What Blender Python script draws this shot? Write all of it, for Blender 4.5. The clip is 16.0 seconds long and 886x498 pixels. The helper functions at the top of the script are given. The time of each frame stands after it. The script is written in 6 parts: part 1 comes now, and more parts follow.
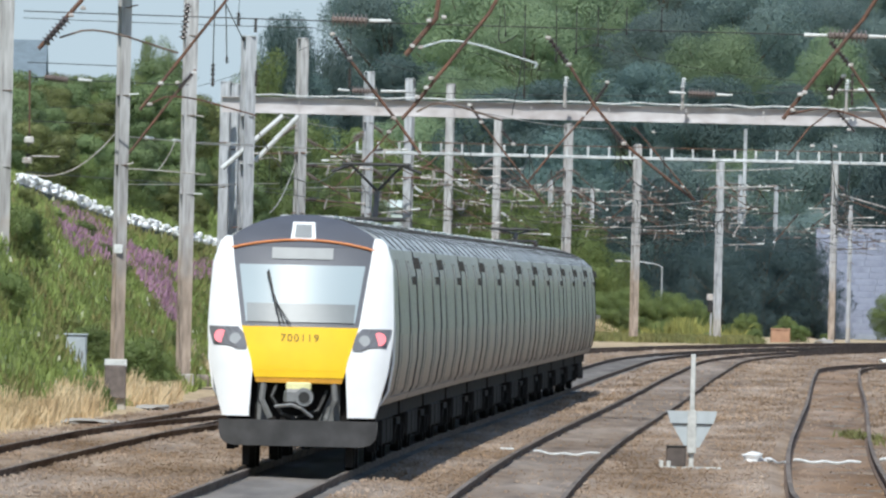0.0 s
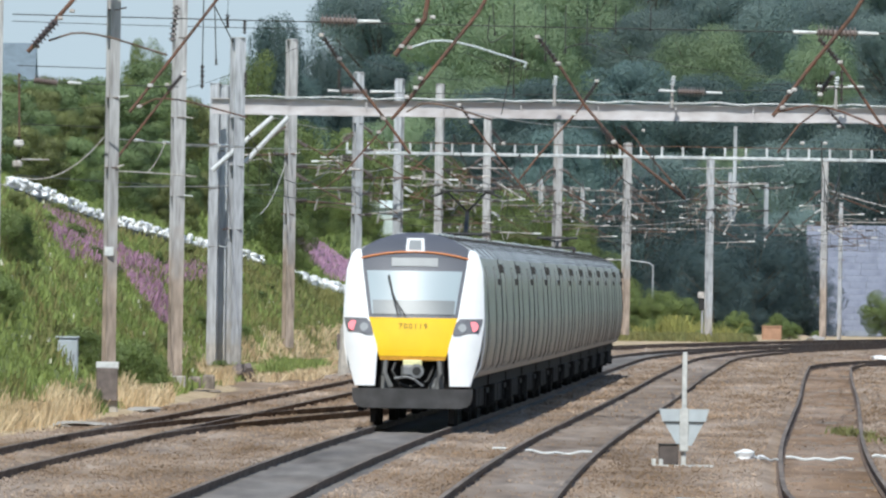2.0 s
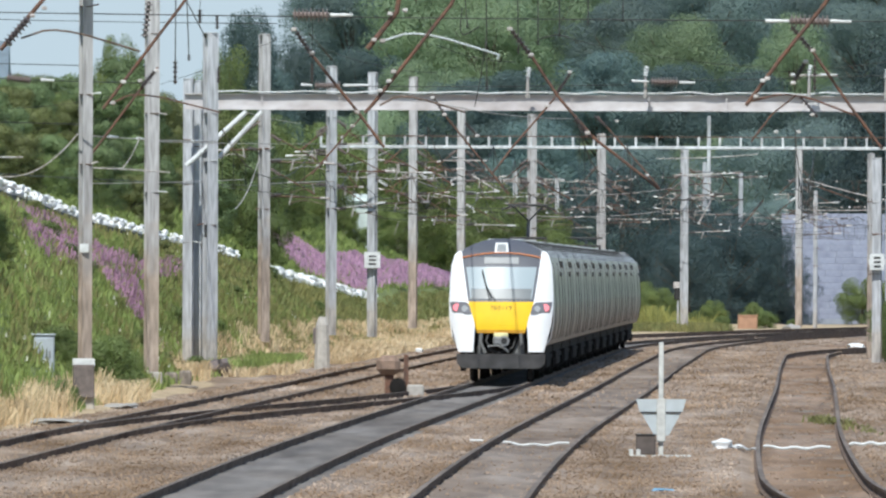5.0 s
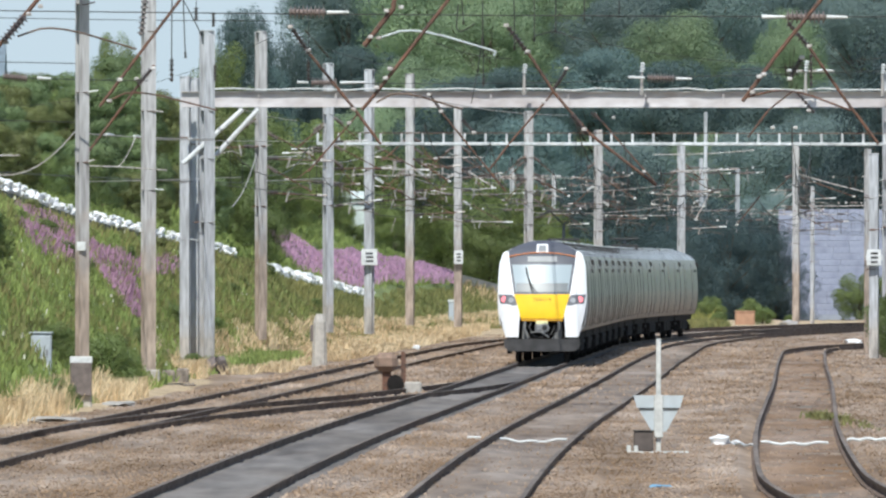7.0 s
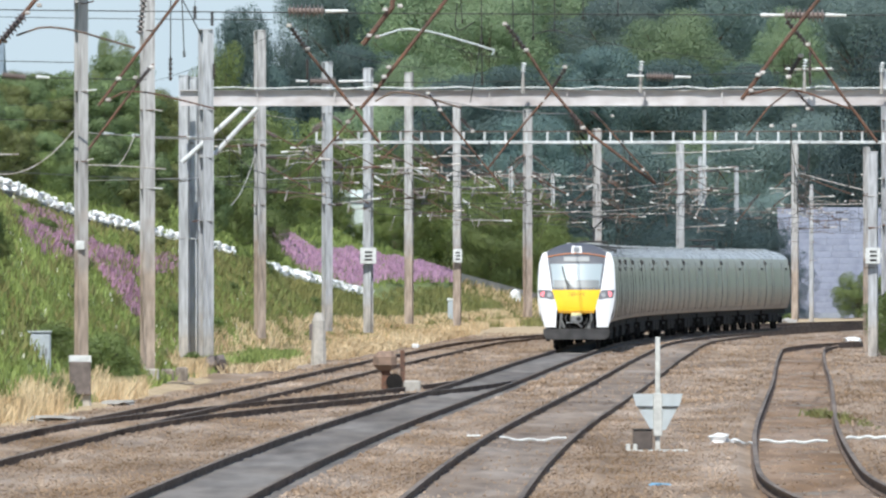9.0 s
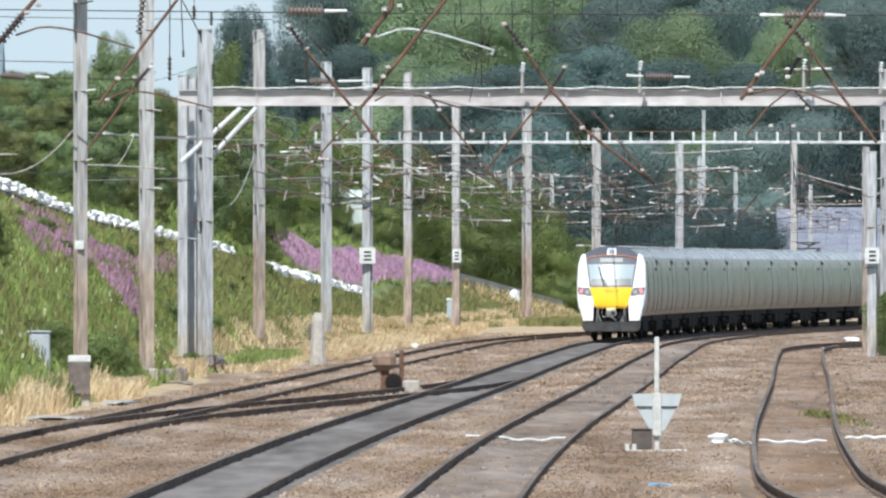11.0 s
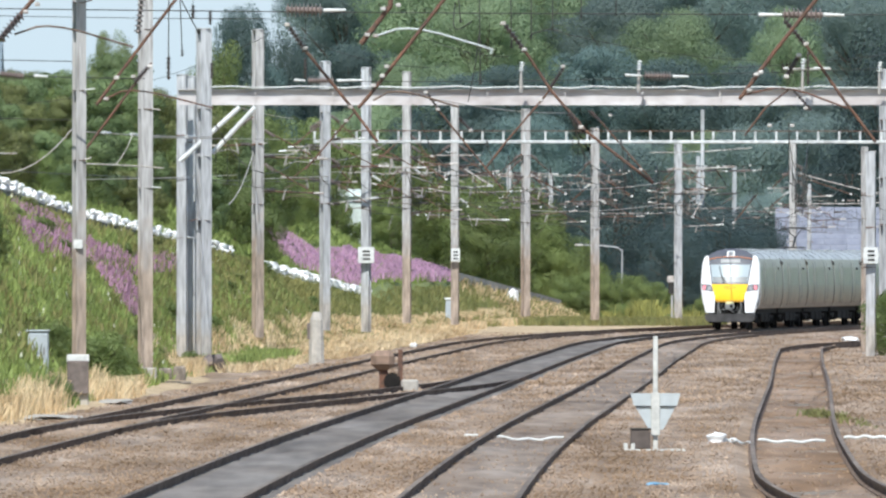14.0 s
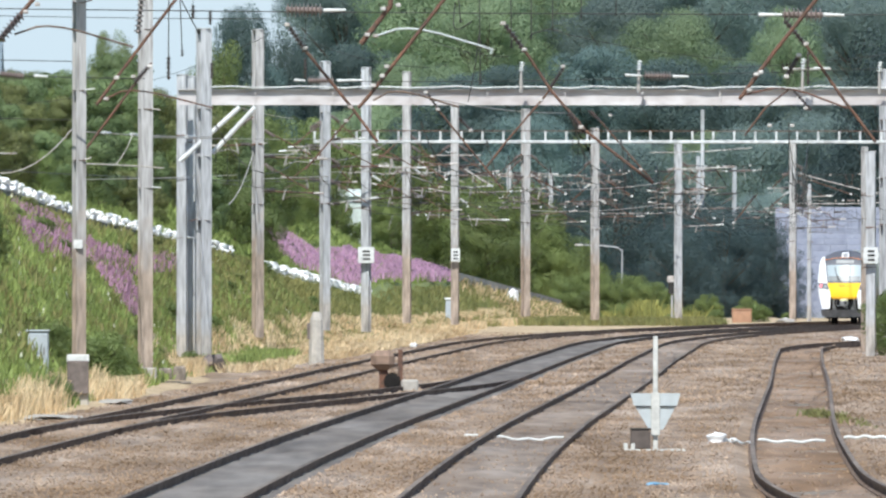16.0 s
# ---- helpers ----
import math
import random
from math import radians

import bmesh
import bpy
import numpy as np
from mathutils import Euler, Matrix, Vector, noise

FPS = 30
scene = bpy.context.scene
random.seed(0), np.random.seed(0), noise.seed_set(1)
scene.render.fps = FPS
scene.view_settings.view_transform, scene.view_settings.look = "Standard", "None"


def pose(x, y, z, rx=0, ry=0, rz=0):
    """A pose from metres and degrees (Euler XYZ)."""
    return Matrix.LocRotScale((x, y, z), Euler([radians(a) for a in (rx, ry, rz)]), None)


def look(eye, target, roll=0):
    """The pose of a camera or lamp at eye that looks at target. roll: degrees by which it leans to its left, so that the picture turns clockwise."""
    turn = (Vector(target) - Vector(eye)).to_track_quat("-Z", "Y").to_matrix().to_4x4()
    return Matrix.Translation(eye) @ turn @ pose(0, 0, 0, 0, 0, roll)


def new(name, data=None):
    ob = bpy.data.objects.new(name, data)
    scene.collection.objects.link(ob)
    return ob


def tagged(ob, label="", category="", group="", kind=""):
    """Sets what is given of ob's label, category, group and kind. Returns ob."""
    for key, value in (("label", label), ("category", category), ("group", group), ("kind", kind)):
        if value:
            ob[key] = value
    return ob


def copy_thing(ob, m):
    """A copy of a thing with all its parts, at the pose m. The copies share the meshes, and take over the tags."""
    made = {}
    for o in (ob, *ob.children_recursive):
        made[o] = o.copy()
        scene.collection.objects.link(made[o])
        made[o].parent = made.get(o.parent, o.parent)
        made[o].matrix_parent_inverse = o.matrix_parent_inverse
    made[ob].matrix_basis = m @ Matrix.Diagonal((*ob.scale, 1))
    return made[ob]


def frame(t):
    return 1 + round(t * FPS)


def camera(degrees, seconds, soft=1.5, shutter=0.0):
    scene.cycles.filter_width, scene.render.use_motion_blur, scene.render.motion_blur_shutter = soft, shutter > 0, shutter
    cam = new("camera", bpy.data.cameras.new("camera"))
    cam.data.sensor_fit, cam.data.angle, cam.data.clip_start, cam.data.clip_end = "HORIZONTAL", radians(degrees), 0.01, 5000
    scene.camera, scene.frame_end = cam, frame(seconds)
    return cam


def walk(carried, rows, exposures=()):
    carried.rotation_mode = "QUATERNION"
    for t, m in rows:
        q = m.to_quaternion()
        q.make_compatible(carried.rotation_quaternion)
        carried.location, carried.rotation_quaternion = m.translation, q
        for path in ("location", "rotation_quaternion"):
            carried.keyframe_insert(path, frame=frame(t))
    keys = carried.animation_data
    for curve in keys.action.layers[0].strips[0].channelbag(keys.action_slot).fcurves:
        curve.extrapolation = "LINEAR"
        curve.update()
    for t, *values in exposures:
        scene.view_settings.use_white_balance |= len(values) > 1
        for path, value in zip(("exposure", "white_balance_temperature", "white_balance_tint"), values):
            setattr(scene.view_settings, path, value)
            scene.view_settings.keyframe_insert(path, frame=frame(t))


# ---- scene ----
# ---- camera ----
EYE = (0.0, 0.0, 2.9)
cam = camera(2.68, 16.0, soft=2.4)
# seconds, aim across and aim height at 1 km, lean
AIM = [(0, -2.137, 4.550, 1.33), (0.5, -2.072, 4.493, 1.26), (1, -1.964, 4.517, 1.13), (1.5, -1.783, 4.549, 1.03),
       (2, -1.648, 4.558, 0.89), (2.5, -1.515, 4.521, 0.70), (3, -1.371, 4.504, 0.60), (3.5, -1.141, 4.486, 0.44),
       (4, -0.723, 4.399, 0.35), (5.2, -0.30, 4.16, 0.2), (6.5, -0.189, 4.059, 0.11), (7, -0.167, 4.025, 0.04),
       (7.5, -0.157, 4.043, 0.01), (8, -0.149, 4.035, 0.03), (8.5, -0.166, 3.962, 0.00), (9, -0.115, 3.952, -0.02),
       (11.5, -0.028, 3.944, 0.01), (12, -0.003, 3.914, 0.03), (16, -0.003, 3.914, 0.03)]
walk(cam, [(t, look(EYE, (x, 1000.0, z), r)) for t, x, z, r in AIM],
     exposures=[(0, 0.33, 6250, 5), (3.5, 0.34, 6250, 5), (9, 0.53, 6350, 6), (16, 0.63, 6350, 6)])

# ---- light ----
SUN_EL, SUN_AZ = 52.0, 188.0          # the sun stands high behind the camera, a little to its left
world = bpy.data.worlds.new("sky")
scene.world = world
world.use_nodes = True
wn = world.node_tree.nodes
wsky = wn.new("ShaderNodeTexSky")
wsky.sky_type, wsky.sun_disc = "NISHITA", False
wsky.sun_elevation, wsky.sun_rotation = radians(SUN_EL), radians(SUN_AZ)
wsky.dust_density, wsky.air_density, wsky.ozone_density, wsky.altitude = 0.6, 1.0, 2.0, 50.0
wn["Background"].inputs["Strength"].default_value = 0.10
world.node_tree.links.new(wsky.outputs["Color"], wn["Background"].inputs["Color"])
# pale summer haze far behind everything
hz = bpy.data.materials.new("hazy_sky")
hz.use_nodes = True
hn = hz.node_tree.nodes
hn.remove(hn["Principled BSDF"])
he, ht, hr = hn.new("ShaderNodeEmission"), hn.new("ShaderNodeTexNoise"), hn.new("ShaderNodeValToRGB")
ht.inputs["Scale"].default_value = 0.004
hr.color_ramp.elements[0].color, hr.color_ramp.elements[1].color = (0.40, 0.49, 0.57, 1), (0.50, 0.57, 0.62, 1)
hco = hn.new("ShaderNodeTexCoord")
hz.node_tree.links.new(hco.outputs["Object"], ht.inputs["Vector"])
hz.node_tree.links.new(ht.outputs["Fac"], hr.inputs["Fac"])
hz.node_tree.links.new(hr.outputs["Color"], he.inputs["Color"])
hz.node_tree.links.new(he.outputs[0], hn["Material Output"].inputs["Surface"])
hme = bpy.data.meshes.new("backdrop")
hme.from_pydata([(-900, 4800, -60), (900, 4800, -60), (900, 4800, 500), (-900, 4800, 500)], [], [(0, 1, 2, 3)])
hme.materials.append(hz)
tagged(new("backdrop", hme), "pale blue hazy summer sky", "sky", kind="structure")
sun = new("sun", bpy.data.lights.new("sun", "SUN"))
sun.data.energy, sun.data.angle, sun.data.color = 3.6, radians(0.6), (1.0, 0.965, 0.92)
sd = Vector((math.sin(radians(SUN_AZ)) * math.cos(radians(SUN_EL)), math.cos(radians(SUN_AZ)) * math.cos(radians(SUN_EL)), math.sin(radians(SUN_EL))))
sun.matrix_world = look((0, 0, 60), Vector((0, 0, 60)) - sd)


# ---- materials ----
def mat(name, color, rough=0.7, metal=0.0, scale=8.0, vary=0.25, bump=0.0, color2=None, island=0.0, piece=0.0, big=0.0,
        glow=None, spec=0.5, stretch=(1, 1, 1), trans=0.0):
    m = bpy.data.materials.new(name)
    m.use_nodes = True
    n, l = m.node_tree.nodes, m.node_tree.links
    b = n["Principled BSDF"]
    b.inputs["Roughness"].default_value, b.inputs["Metallic"].default_value = rough, metal
    b.inputs["Specular IOR Level"].default_value = spec
    co, mp = n.new("ShaderNodeTexCoord"), n.new("ShaderNodeMapping")
    mp.inputs["Scale"].default_value = stretch
    l.new(co.outputs["Object"], mp.inputs["Vector"])
    def grain(s):
        t = n.new("ShaderNodeTexNoise")
        t.inputs["Scale"].default_value, t.inputs["Detail"].default_value = s, 5.0
        l.new(mp.outputs["Vector"], t.inputs["Vector"])
        return t
    fine, broad = grain(scale), grain(scale * 0.11)
    mix = n.new("ShaderNodeMix")
    mix.data_type = "RGBA"
    c = Vector(color)
    d = Vector(color2) if color2 else c * (1 - vary)
    mix.inputs["A"].default_value = (*(c * (1 + vary * 0.5)), 1)
    mix.inputs["B"].default_value = (*d, 1)
    add = n.new("ShaderNodeMath")
    add.operation = "ADD"
    l.new(fine.outputs["Fac"], add.inputs[0])
    l.new(broad.outputs["Fac"], add.inputs[1])
    ramp = n.new("ShaderNodeMapRange")
    ramp.inputs["From Min"].default_value, ramp.inputs["From Max"].default_value = 0.75, 1.25
    l.new(add.outputs[0], ramp.inputs["Value"])
    l.new(ramp.outputs["Result"], mix.inputs["Factor"])
    out = mix.outputs["Result"]
    for w, g, key in ((island, "ShaderNodeNewGeometry", "Random Per Island"), (piece, "ShaderNodeObjectInfo", "Random")):
        if not w:
            continue
        g, mr = n.new(g), n.new("ShaderNodeMapRange")
        mr.inputs["To Min"].default_value, mr.inputs["To Max"].default_value = 1 - w, 1 + w
        l.new(g.outputs[key], mr.inputs["Value"])
        hs = n.new("ShaderNodeHueSaturation")
        l.new(mr.outputs["Result"], hs.inputs["Value"])
        l.new(out, hs.inputs["Color"])
        out = hs.outputs["Color"]
    l.new(out, b.inputs["Base Color"])
    if bump:
        bp = n.new("ShaderNodeBump")
        bp.inputs["Strength"].default_value, bp.inputs["Distance"].default_value = bump, 0.02
        l.new(fine.outputs["Fac"], bp.inputs["Height"])
        l.new(bp.outputs["Normal"], b.inputs["Normal"])
    if trans:
        b.inputs["Subsurface Weight"].default_value = 0.0
        tr = n.new("ShaderNodeBsdfTranslucent")
        l.new(out, tr.inputs["Color"])
        ms = n.new("ShaderNodeMixShader")
        ms.inputs[0].default_value = trans
        l.new(b.outputs[0], ms.inputs[1])
        l.new(tr.outputs[0], ms.inputs[2])
        l.new(ms.outputs[0], n["Material Output"].inputs["Surface"])
    if glow:
        b.inputs["Emission Color"].default_value, b.inputs["Emission Strength"].default_value = (*glow[:3], 1), glow[3]
    return m


M = dict(
    ballast=mat("ballast", (0.31, 0.23, 0.165), 0.95, scale=2.6, vary=0.3, color2=(0.165, 0.116, 0.08), bump=0.7, stretch=(1.3, 0.12, 1.3)),
    ballast_dark=mat("oily_ballast", (0.195, 0.172, 0.152), 0.9, scale=1.6, vary=0.35, color2=(0.09, 0.077, 0.068), bump=0.5, stretch=(1.3, 0.07, 1.3)),
    ballast_rust=mat("rusty_ballast", (0.285, 0.19, 0.122), 0.95, scale=2.2, color2=(0.16, 0.106, 0.07), bump=0.6, stretch=(1.3, 0.07, 1.3)),
    ballast_grey=mat("greyed_ballast", (0.275, 0.215, 0.168), 0.95, scale=2.2, color2=(0.145, 0.11, 0.085), bump=0.6, stretch=(1.3, 0.1, 1.3)),
    soil=mat("bank_soil", (0.215, 0.255, 0.08), 0.95, scale=1.5, color2=(0.125, 0.155, 0.05), bump=0.5),
    dry=mat("dry_grass_soil", (0.50, 0.39, 0.25), 0.95, scale=1.5, color2=(0.33, 0.24, 0.14), bump=0.5),
    field=mat("far_ground", (0.16, 0.19, 0.06), 0.95, scale=0.5, color2=(0.09, 0.12, 0.04)),
    rail=mat("rail_rust", (0.18, 0.132, 0.105), 0.9, 0.0, scale=6, vary=0.5, spec=0.1),
    rail_top=mat("rail_head", (0.19, 0.155, 0.13), 0.75, 0.0, scale=3, vary=0.5, spec=0.2, stretch=(1, 0.1, 1)),
    sleeper=mat("sleeper_concrete", (0.26, 0.23, 0.2), 0.9, scale=9, vary=0.3, island=0.2),
    galv=mat("galvanised_steel", (0.52, 0.53, 0.55), 0.6, 0.15, scale=5, vary=0.3, color2=(0.22, 0.22, 0.225), stretch=(2.2, 1, 0.25)),
    weathered=mat("weathered_steel", (0.52, 0.515, 0.515), 0.75, 0.05, scale=5, color2=(0.20, 0.185, 0.175), stretch=(2.2, 1, 0.22)),
    rust=mat("rusty_tube", (0.165, 0.08, 0.05), 0.85, 0.0, scale=14, color2=(0.075, 0.05, 0.04)),
    chord=mat("pale_chord_steel", (0.58, 0.60, 0.60), 0.6, 0.1, scale=4, vary=0.4, color2=(0.35, 0.36, 0.36)),
    beam=mat("gantry_paint", (0.56, 0.54, 0.54), 0.65, 0.1, scale=3, vary=0.2, color2=(0.42, 0.38, 0.37), stretch=(0.5, 1, 1)),
    insulator=mat("brown_glazed_ceramic", (0.075, 0.058, 0.055), 0.3, 0.0, scale=8, vary=0.3),
    white_fit=mat("white_fitting", (0.66, 0.67, 0.66), 0.5, 0.0, scale=10, vary=0.2),
    fitting=mat("weathered_fitting", (0.55, 0.53, 0.51), 0.6, 0.1, scale=25, vary=0.5, color2=(0.25, 0.2, 0.17)),
    shed=mat("grey_brown_ceramic", (0.22, 0.175, 0.16), 0.35, 0.0, scale=8, vary=0.3),
    wire=mat("copper_wire", (0.055, 0.055, 0.05), 0.6, 0.3, scale=10, vary=0.2),
    bag=mat("white_woven_bag", (0.82, 0.82, 0.81), 0.8, 0.0, scale=6, vary=0.12, piece=0.08),
    wall=mat("dark_retaining_wall", (0.12, 0.125, 0.13), 0.9, 0.0, scale=4, vary=0.4),
    concrete=mat("concrete", (0.45, 0.42, 0.38), 0.9, 0.0, scale=6, vary=0.3, bump=0.3),
    cabinet=mat("grey_cabinet_paint", (0.42, 0.46, 0.5), 0.6, 0.1, scale=6, vary=0.15),
    board=mat("sign_back_aluminium", (0.53, 0.57, 0.58), 0.5, 0.3, scale=5, vary=0.12),
    black=mat("black_plastic", (0.025, 0.024, 0.023), 0.6, 0.0, scale=10, vary=0.3),
    body=mat("train_body_grey", (0.53, 0.525, 0.465), 0.45, 0.0, spec=0.35, scale=1.2, vary=0.15, color2=(0.455, 0.45, 0.395), stretch=(1, 1, 0.4)),
    body_low=mat("dusty_lower_body", (0.42, 0.36, 0.31), 0.65, 0.1, scale=1.2, vary=0.2, stretch=(1, 1, 0.4)),
    roof=mat("train_roof_grey", (0.50, 0.51, 0.505), 0.36, 0.1, scale=2, vary=0.25),
    cab_dark=mat("cab_dark_grey", (0.10, 0.105, 0.125), 0.45, 0.0, scale=2, vary=0.1, spec=0.35),
    cab_white=mat("cab_white_paint", (0.86, 0.86, 0.86), 0.35, 0.0, scale=3, vary=0.05),
    yellow=mat("warning_yellow", (0.90, 0.55, 0.01), 0.4, 0.0, scale=3, vary=0.08),
    orange=mat("orange_line", (0.65, 0.24, 0.09), 0.5, 0.0, scale=6, vary=0.1),
    # pale grey base colour stands in for bright reflections on the glass
    glass=mat("reflection_grey_glass", (0.36, 0.37, 0.34), 0.35, 0.0, scale=1, vary=0.1, spec=0.5),
    # reflected sky is painted as a pale blue base, with little real gloss
    screen=mat("sky_pale_windscreen", (0.33, 0.39, 0.42), 0.32, 0.0, scale=0.5, vary=0.08, spec=0.2),
    display=mat("unlit_display", (0.28, 0.29, 0.29), 0.4, 0.0, scale=4, vary=0.1),
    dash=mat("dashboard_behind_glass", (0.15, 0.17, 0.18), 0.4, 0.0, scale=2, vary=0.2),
    rubber=mat("door_rubber", (0.13, 0.13, 0.125), 0.7, 0.0, scale=5, vary=0.2),
    housing=mat("lamp_housing_grey", (0.2, 0.2, 0.215), 0.3, 0.1, scale=5, vary=0.15),
    seam=mat("door_seam", (0.03, 0.03, 0.03), 0.8, 0.0, scale=5, vary=0.2),
    under=mat("underframe_grime", (0.021, 0.019, 0.018), 0.9, 0.0, scale=3, vary=0.4, spec=0.15),
    steel=mat("worn_steel", (0.30, 0.30, 0.30), 0.5, 0.6, scale=8, vary=0.3),
    tail=mat("tail_lamp_red", (0.85, 0.22, 0.24), 0.3, 0.0, scale=5, vary=0.1, glow=(1.0, 0.25, 0.3, 0.6)),
    lamp=mat("headlamp_glass", (0.5, 0.52, 0.55), 0.15, 0.2, scale=5, vary=0.1),
    bark=mat("bark", (0.12, 0.095, 0.07), 0.95, 0.0, scale=3, vary=0.4),
    leaf=mat("bush_leaves", (0.165, 0.215, 0.07), 0.6, 0.0, scale=0.6, color2=(0.105, 0.15, 0.045), island=0.28, piece=0.2, trans=0.3),
    leaf_bright=mat("bright_tree_leaves", (0.22, 0.27, 0.09), 0.65, 0.0, scale=0.4, color2=(0.125, 0.17, 0.06), island=0.2, piece=0.25, trans=0.4),
    leaf_olive=mat("olive_leaves", (0.205, 0.225, 0.08), 0.6, 0.0, scale=0.6, color2=(0.12, 0.145, 0.05), island=0.28, piece=0.2, trans=0.3),
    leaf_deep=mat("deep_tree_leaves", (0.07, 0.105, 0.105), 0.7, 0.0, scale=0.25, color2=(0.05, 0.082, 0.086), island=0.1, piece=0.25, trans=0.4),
    # foliage colours lifted and blued: distance haze is painted into them
    leaf_hazed=mat("haze_paled_leaves", (0.275, 0.35, 0.205), 0.7, 0.0, scale=0.2, color2=(0.195, 0.265, 0.165), island=0.1, piece=0.25, trans=0.55),
    leaf_hill_hazed=mat("hill_hazed_leaves", (0.25, 0.325, 0.295), 0.7, 0.0, scale=0.2, color2=(0.19, 0.255, 0.25), island=0.1, piece=0.25, trans=0.6),
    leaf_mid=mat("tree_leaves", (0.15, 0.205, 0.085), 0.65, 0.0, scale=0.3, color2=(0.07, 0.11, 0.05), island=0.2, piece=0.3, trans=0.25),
    # far wood: blue of the haze put into the leaf colour
    leaf_dark_hazed=mat("blue_hazed_leaves", (0.155, 0.22, 0.205), 0.7, 0.0, scale=0.2, color2=(0.115, 0.175, 0.17), island=0.1, piece=0.4, trans=0.55),
    grass=mat("green_grass", (0.255, 0.315, 0.095), 0.7, 0.0, scale=2.2, stretch=(1, 0.05, 1), color2=(0.165, 0.215, 0.06), island=0.3, trans=0.3),
    straw=mat("dry_straw", (0.70, 0.57, 0.37), 0.8, 0.0, scale=2.0, stretch=(1, 0.05, 1), color2=(0.50, 0.35, 0.19), island=0.25, trans=0.3),
    flower=mat("purple_flowers", (0.44, 0.25, 0.36), 0.7, 0.0, scale=0.6, color2=(0.34, 0.20, 0.27), island=0.25, trans=0.3),
    flower_pink=mat("pink_purple_flowers", (0.54, 0.33, 0.47), 0.7, 0.0, scale=0.5, color2=(0.43, 0.26, 0.37), island=0.2, trans=0.3),
    stone=mat("blue_grey_stone", (0.33, 0.345, 0.415), 0.85, 0.0, scale=1.4, vary=0.2, color2=(0.23, 0.245, 0.31), piece=0.06),
    flower_white=mat("pale_petals", (0.75, 0.74, 0.60), 0.8, 0.0, scale=2.0, vary=0.1, island=0.2, trans=0.3),
    stones=mat("ballast_stone", (0.36, 0.265, 0.19), 0.9, scale=1.3, stretch=(1, 0.06, 1), color2=(0.19, 0.137, 0.097), island=0.2),
    grass_dull=mat("dull_grass", (0.26, 0.235, 0.09), 0.8, scale=2.0, stretch=(1, 0.05, 1), color2=(0.14, 0.16, 0.055), island=0.3, trans=0.3),
    weed=mat("yellow_weed", (0.36, 0.34, 0.10), 0.8, scale=0.4, color2=(0.22, 0.23, 0.07), island=0.3, trans=0.3),
    old_rust=mat("dull_rust", (0.25, 0.17, 0.125), 0.9, scale=6, color2=(0.14, 0.10, 0.08), bump=0.4),
    orange_box=mat("faded_orange_box", (0.42, 0.24, 0.15), 0.8, 0.0, scale=3, vary=0.2),
    blue=mat("blue_plastic", (0.18, 0.42, 0.62), 0.6, 0.0, scale=3, vary=0.2),
    pale_wall=mat("pale_green_render", (0.55, 0.62, 0.58), 0.9, scale=2, vary=0.3),
    slate=mat("slate_roof", (0.15, 0.19, 0.22), 0.8, 0.0, scale=3, vary=0.2),
)


M["old_concrete"] = mat("stained_concrete", (0.30, 0.255, 0.21), 0.95, scale=5, vary=0.5, color2=(0.13, 0.11, 0.095), bump=0.4)
# shade under the yellow panel's edge, put into the colour as orange-brown
M["lip"] = mat("shaded_yellow_paint", (0.62, 0.30, 0.02), 0.5, 0.0, scale=6, vary=0.3)
M["deflector"] = mat("dusty_black_paint", (0.065, 0.063, 0.064), 0.6, 0.0, scale=3, vary=0.5, color2=(0.03, 0.029, 0.029))
M["orange_dark"] = mat("number_brown", (0.16, 0.09, 0.02), 0.6, 0.0, scale=10, vary=0.1)
M["lamp_box"] = mat("pale_yellow_plastic", (0.72, 0.68, 0.36), 0.5, 0.0, scale=10, vary=0.2)
M["under_hose"] = mat("grey_hose", (0.16, 0.16, 0.155), 0.7, 0.0, scale=10, vary=0.2)
M["post_paint"] = mat("weathered_post_paint", (0.56, 0.56, 0.53), 0.8, scale=8, vary=0.3)
M["box_brown"] = mat("brown_box", (0.10, 0.08, 0.07), 0.8, scale=8, vary=0.3)
M["underwrap"] = mat("dark_wrap", (0.17, 0.14, 0.13), 0.9, scale=8, vary=0.4)
M["stone_joint"] = mat("dark_stone_joint", (0.36, 0.375, 0.44), 0.9, scale=3, vary=0.2)


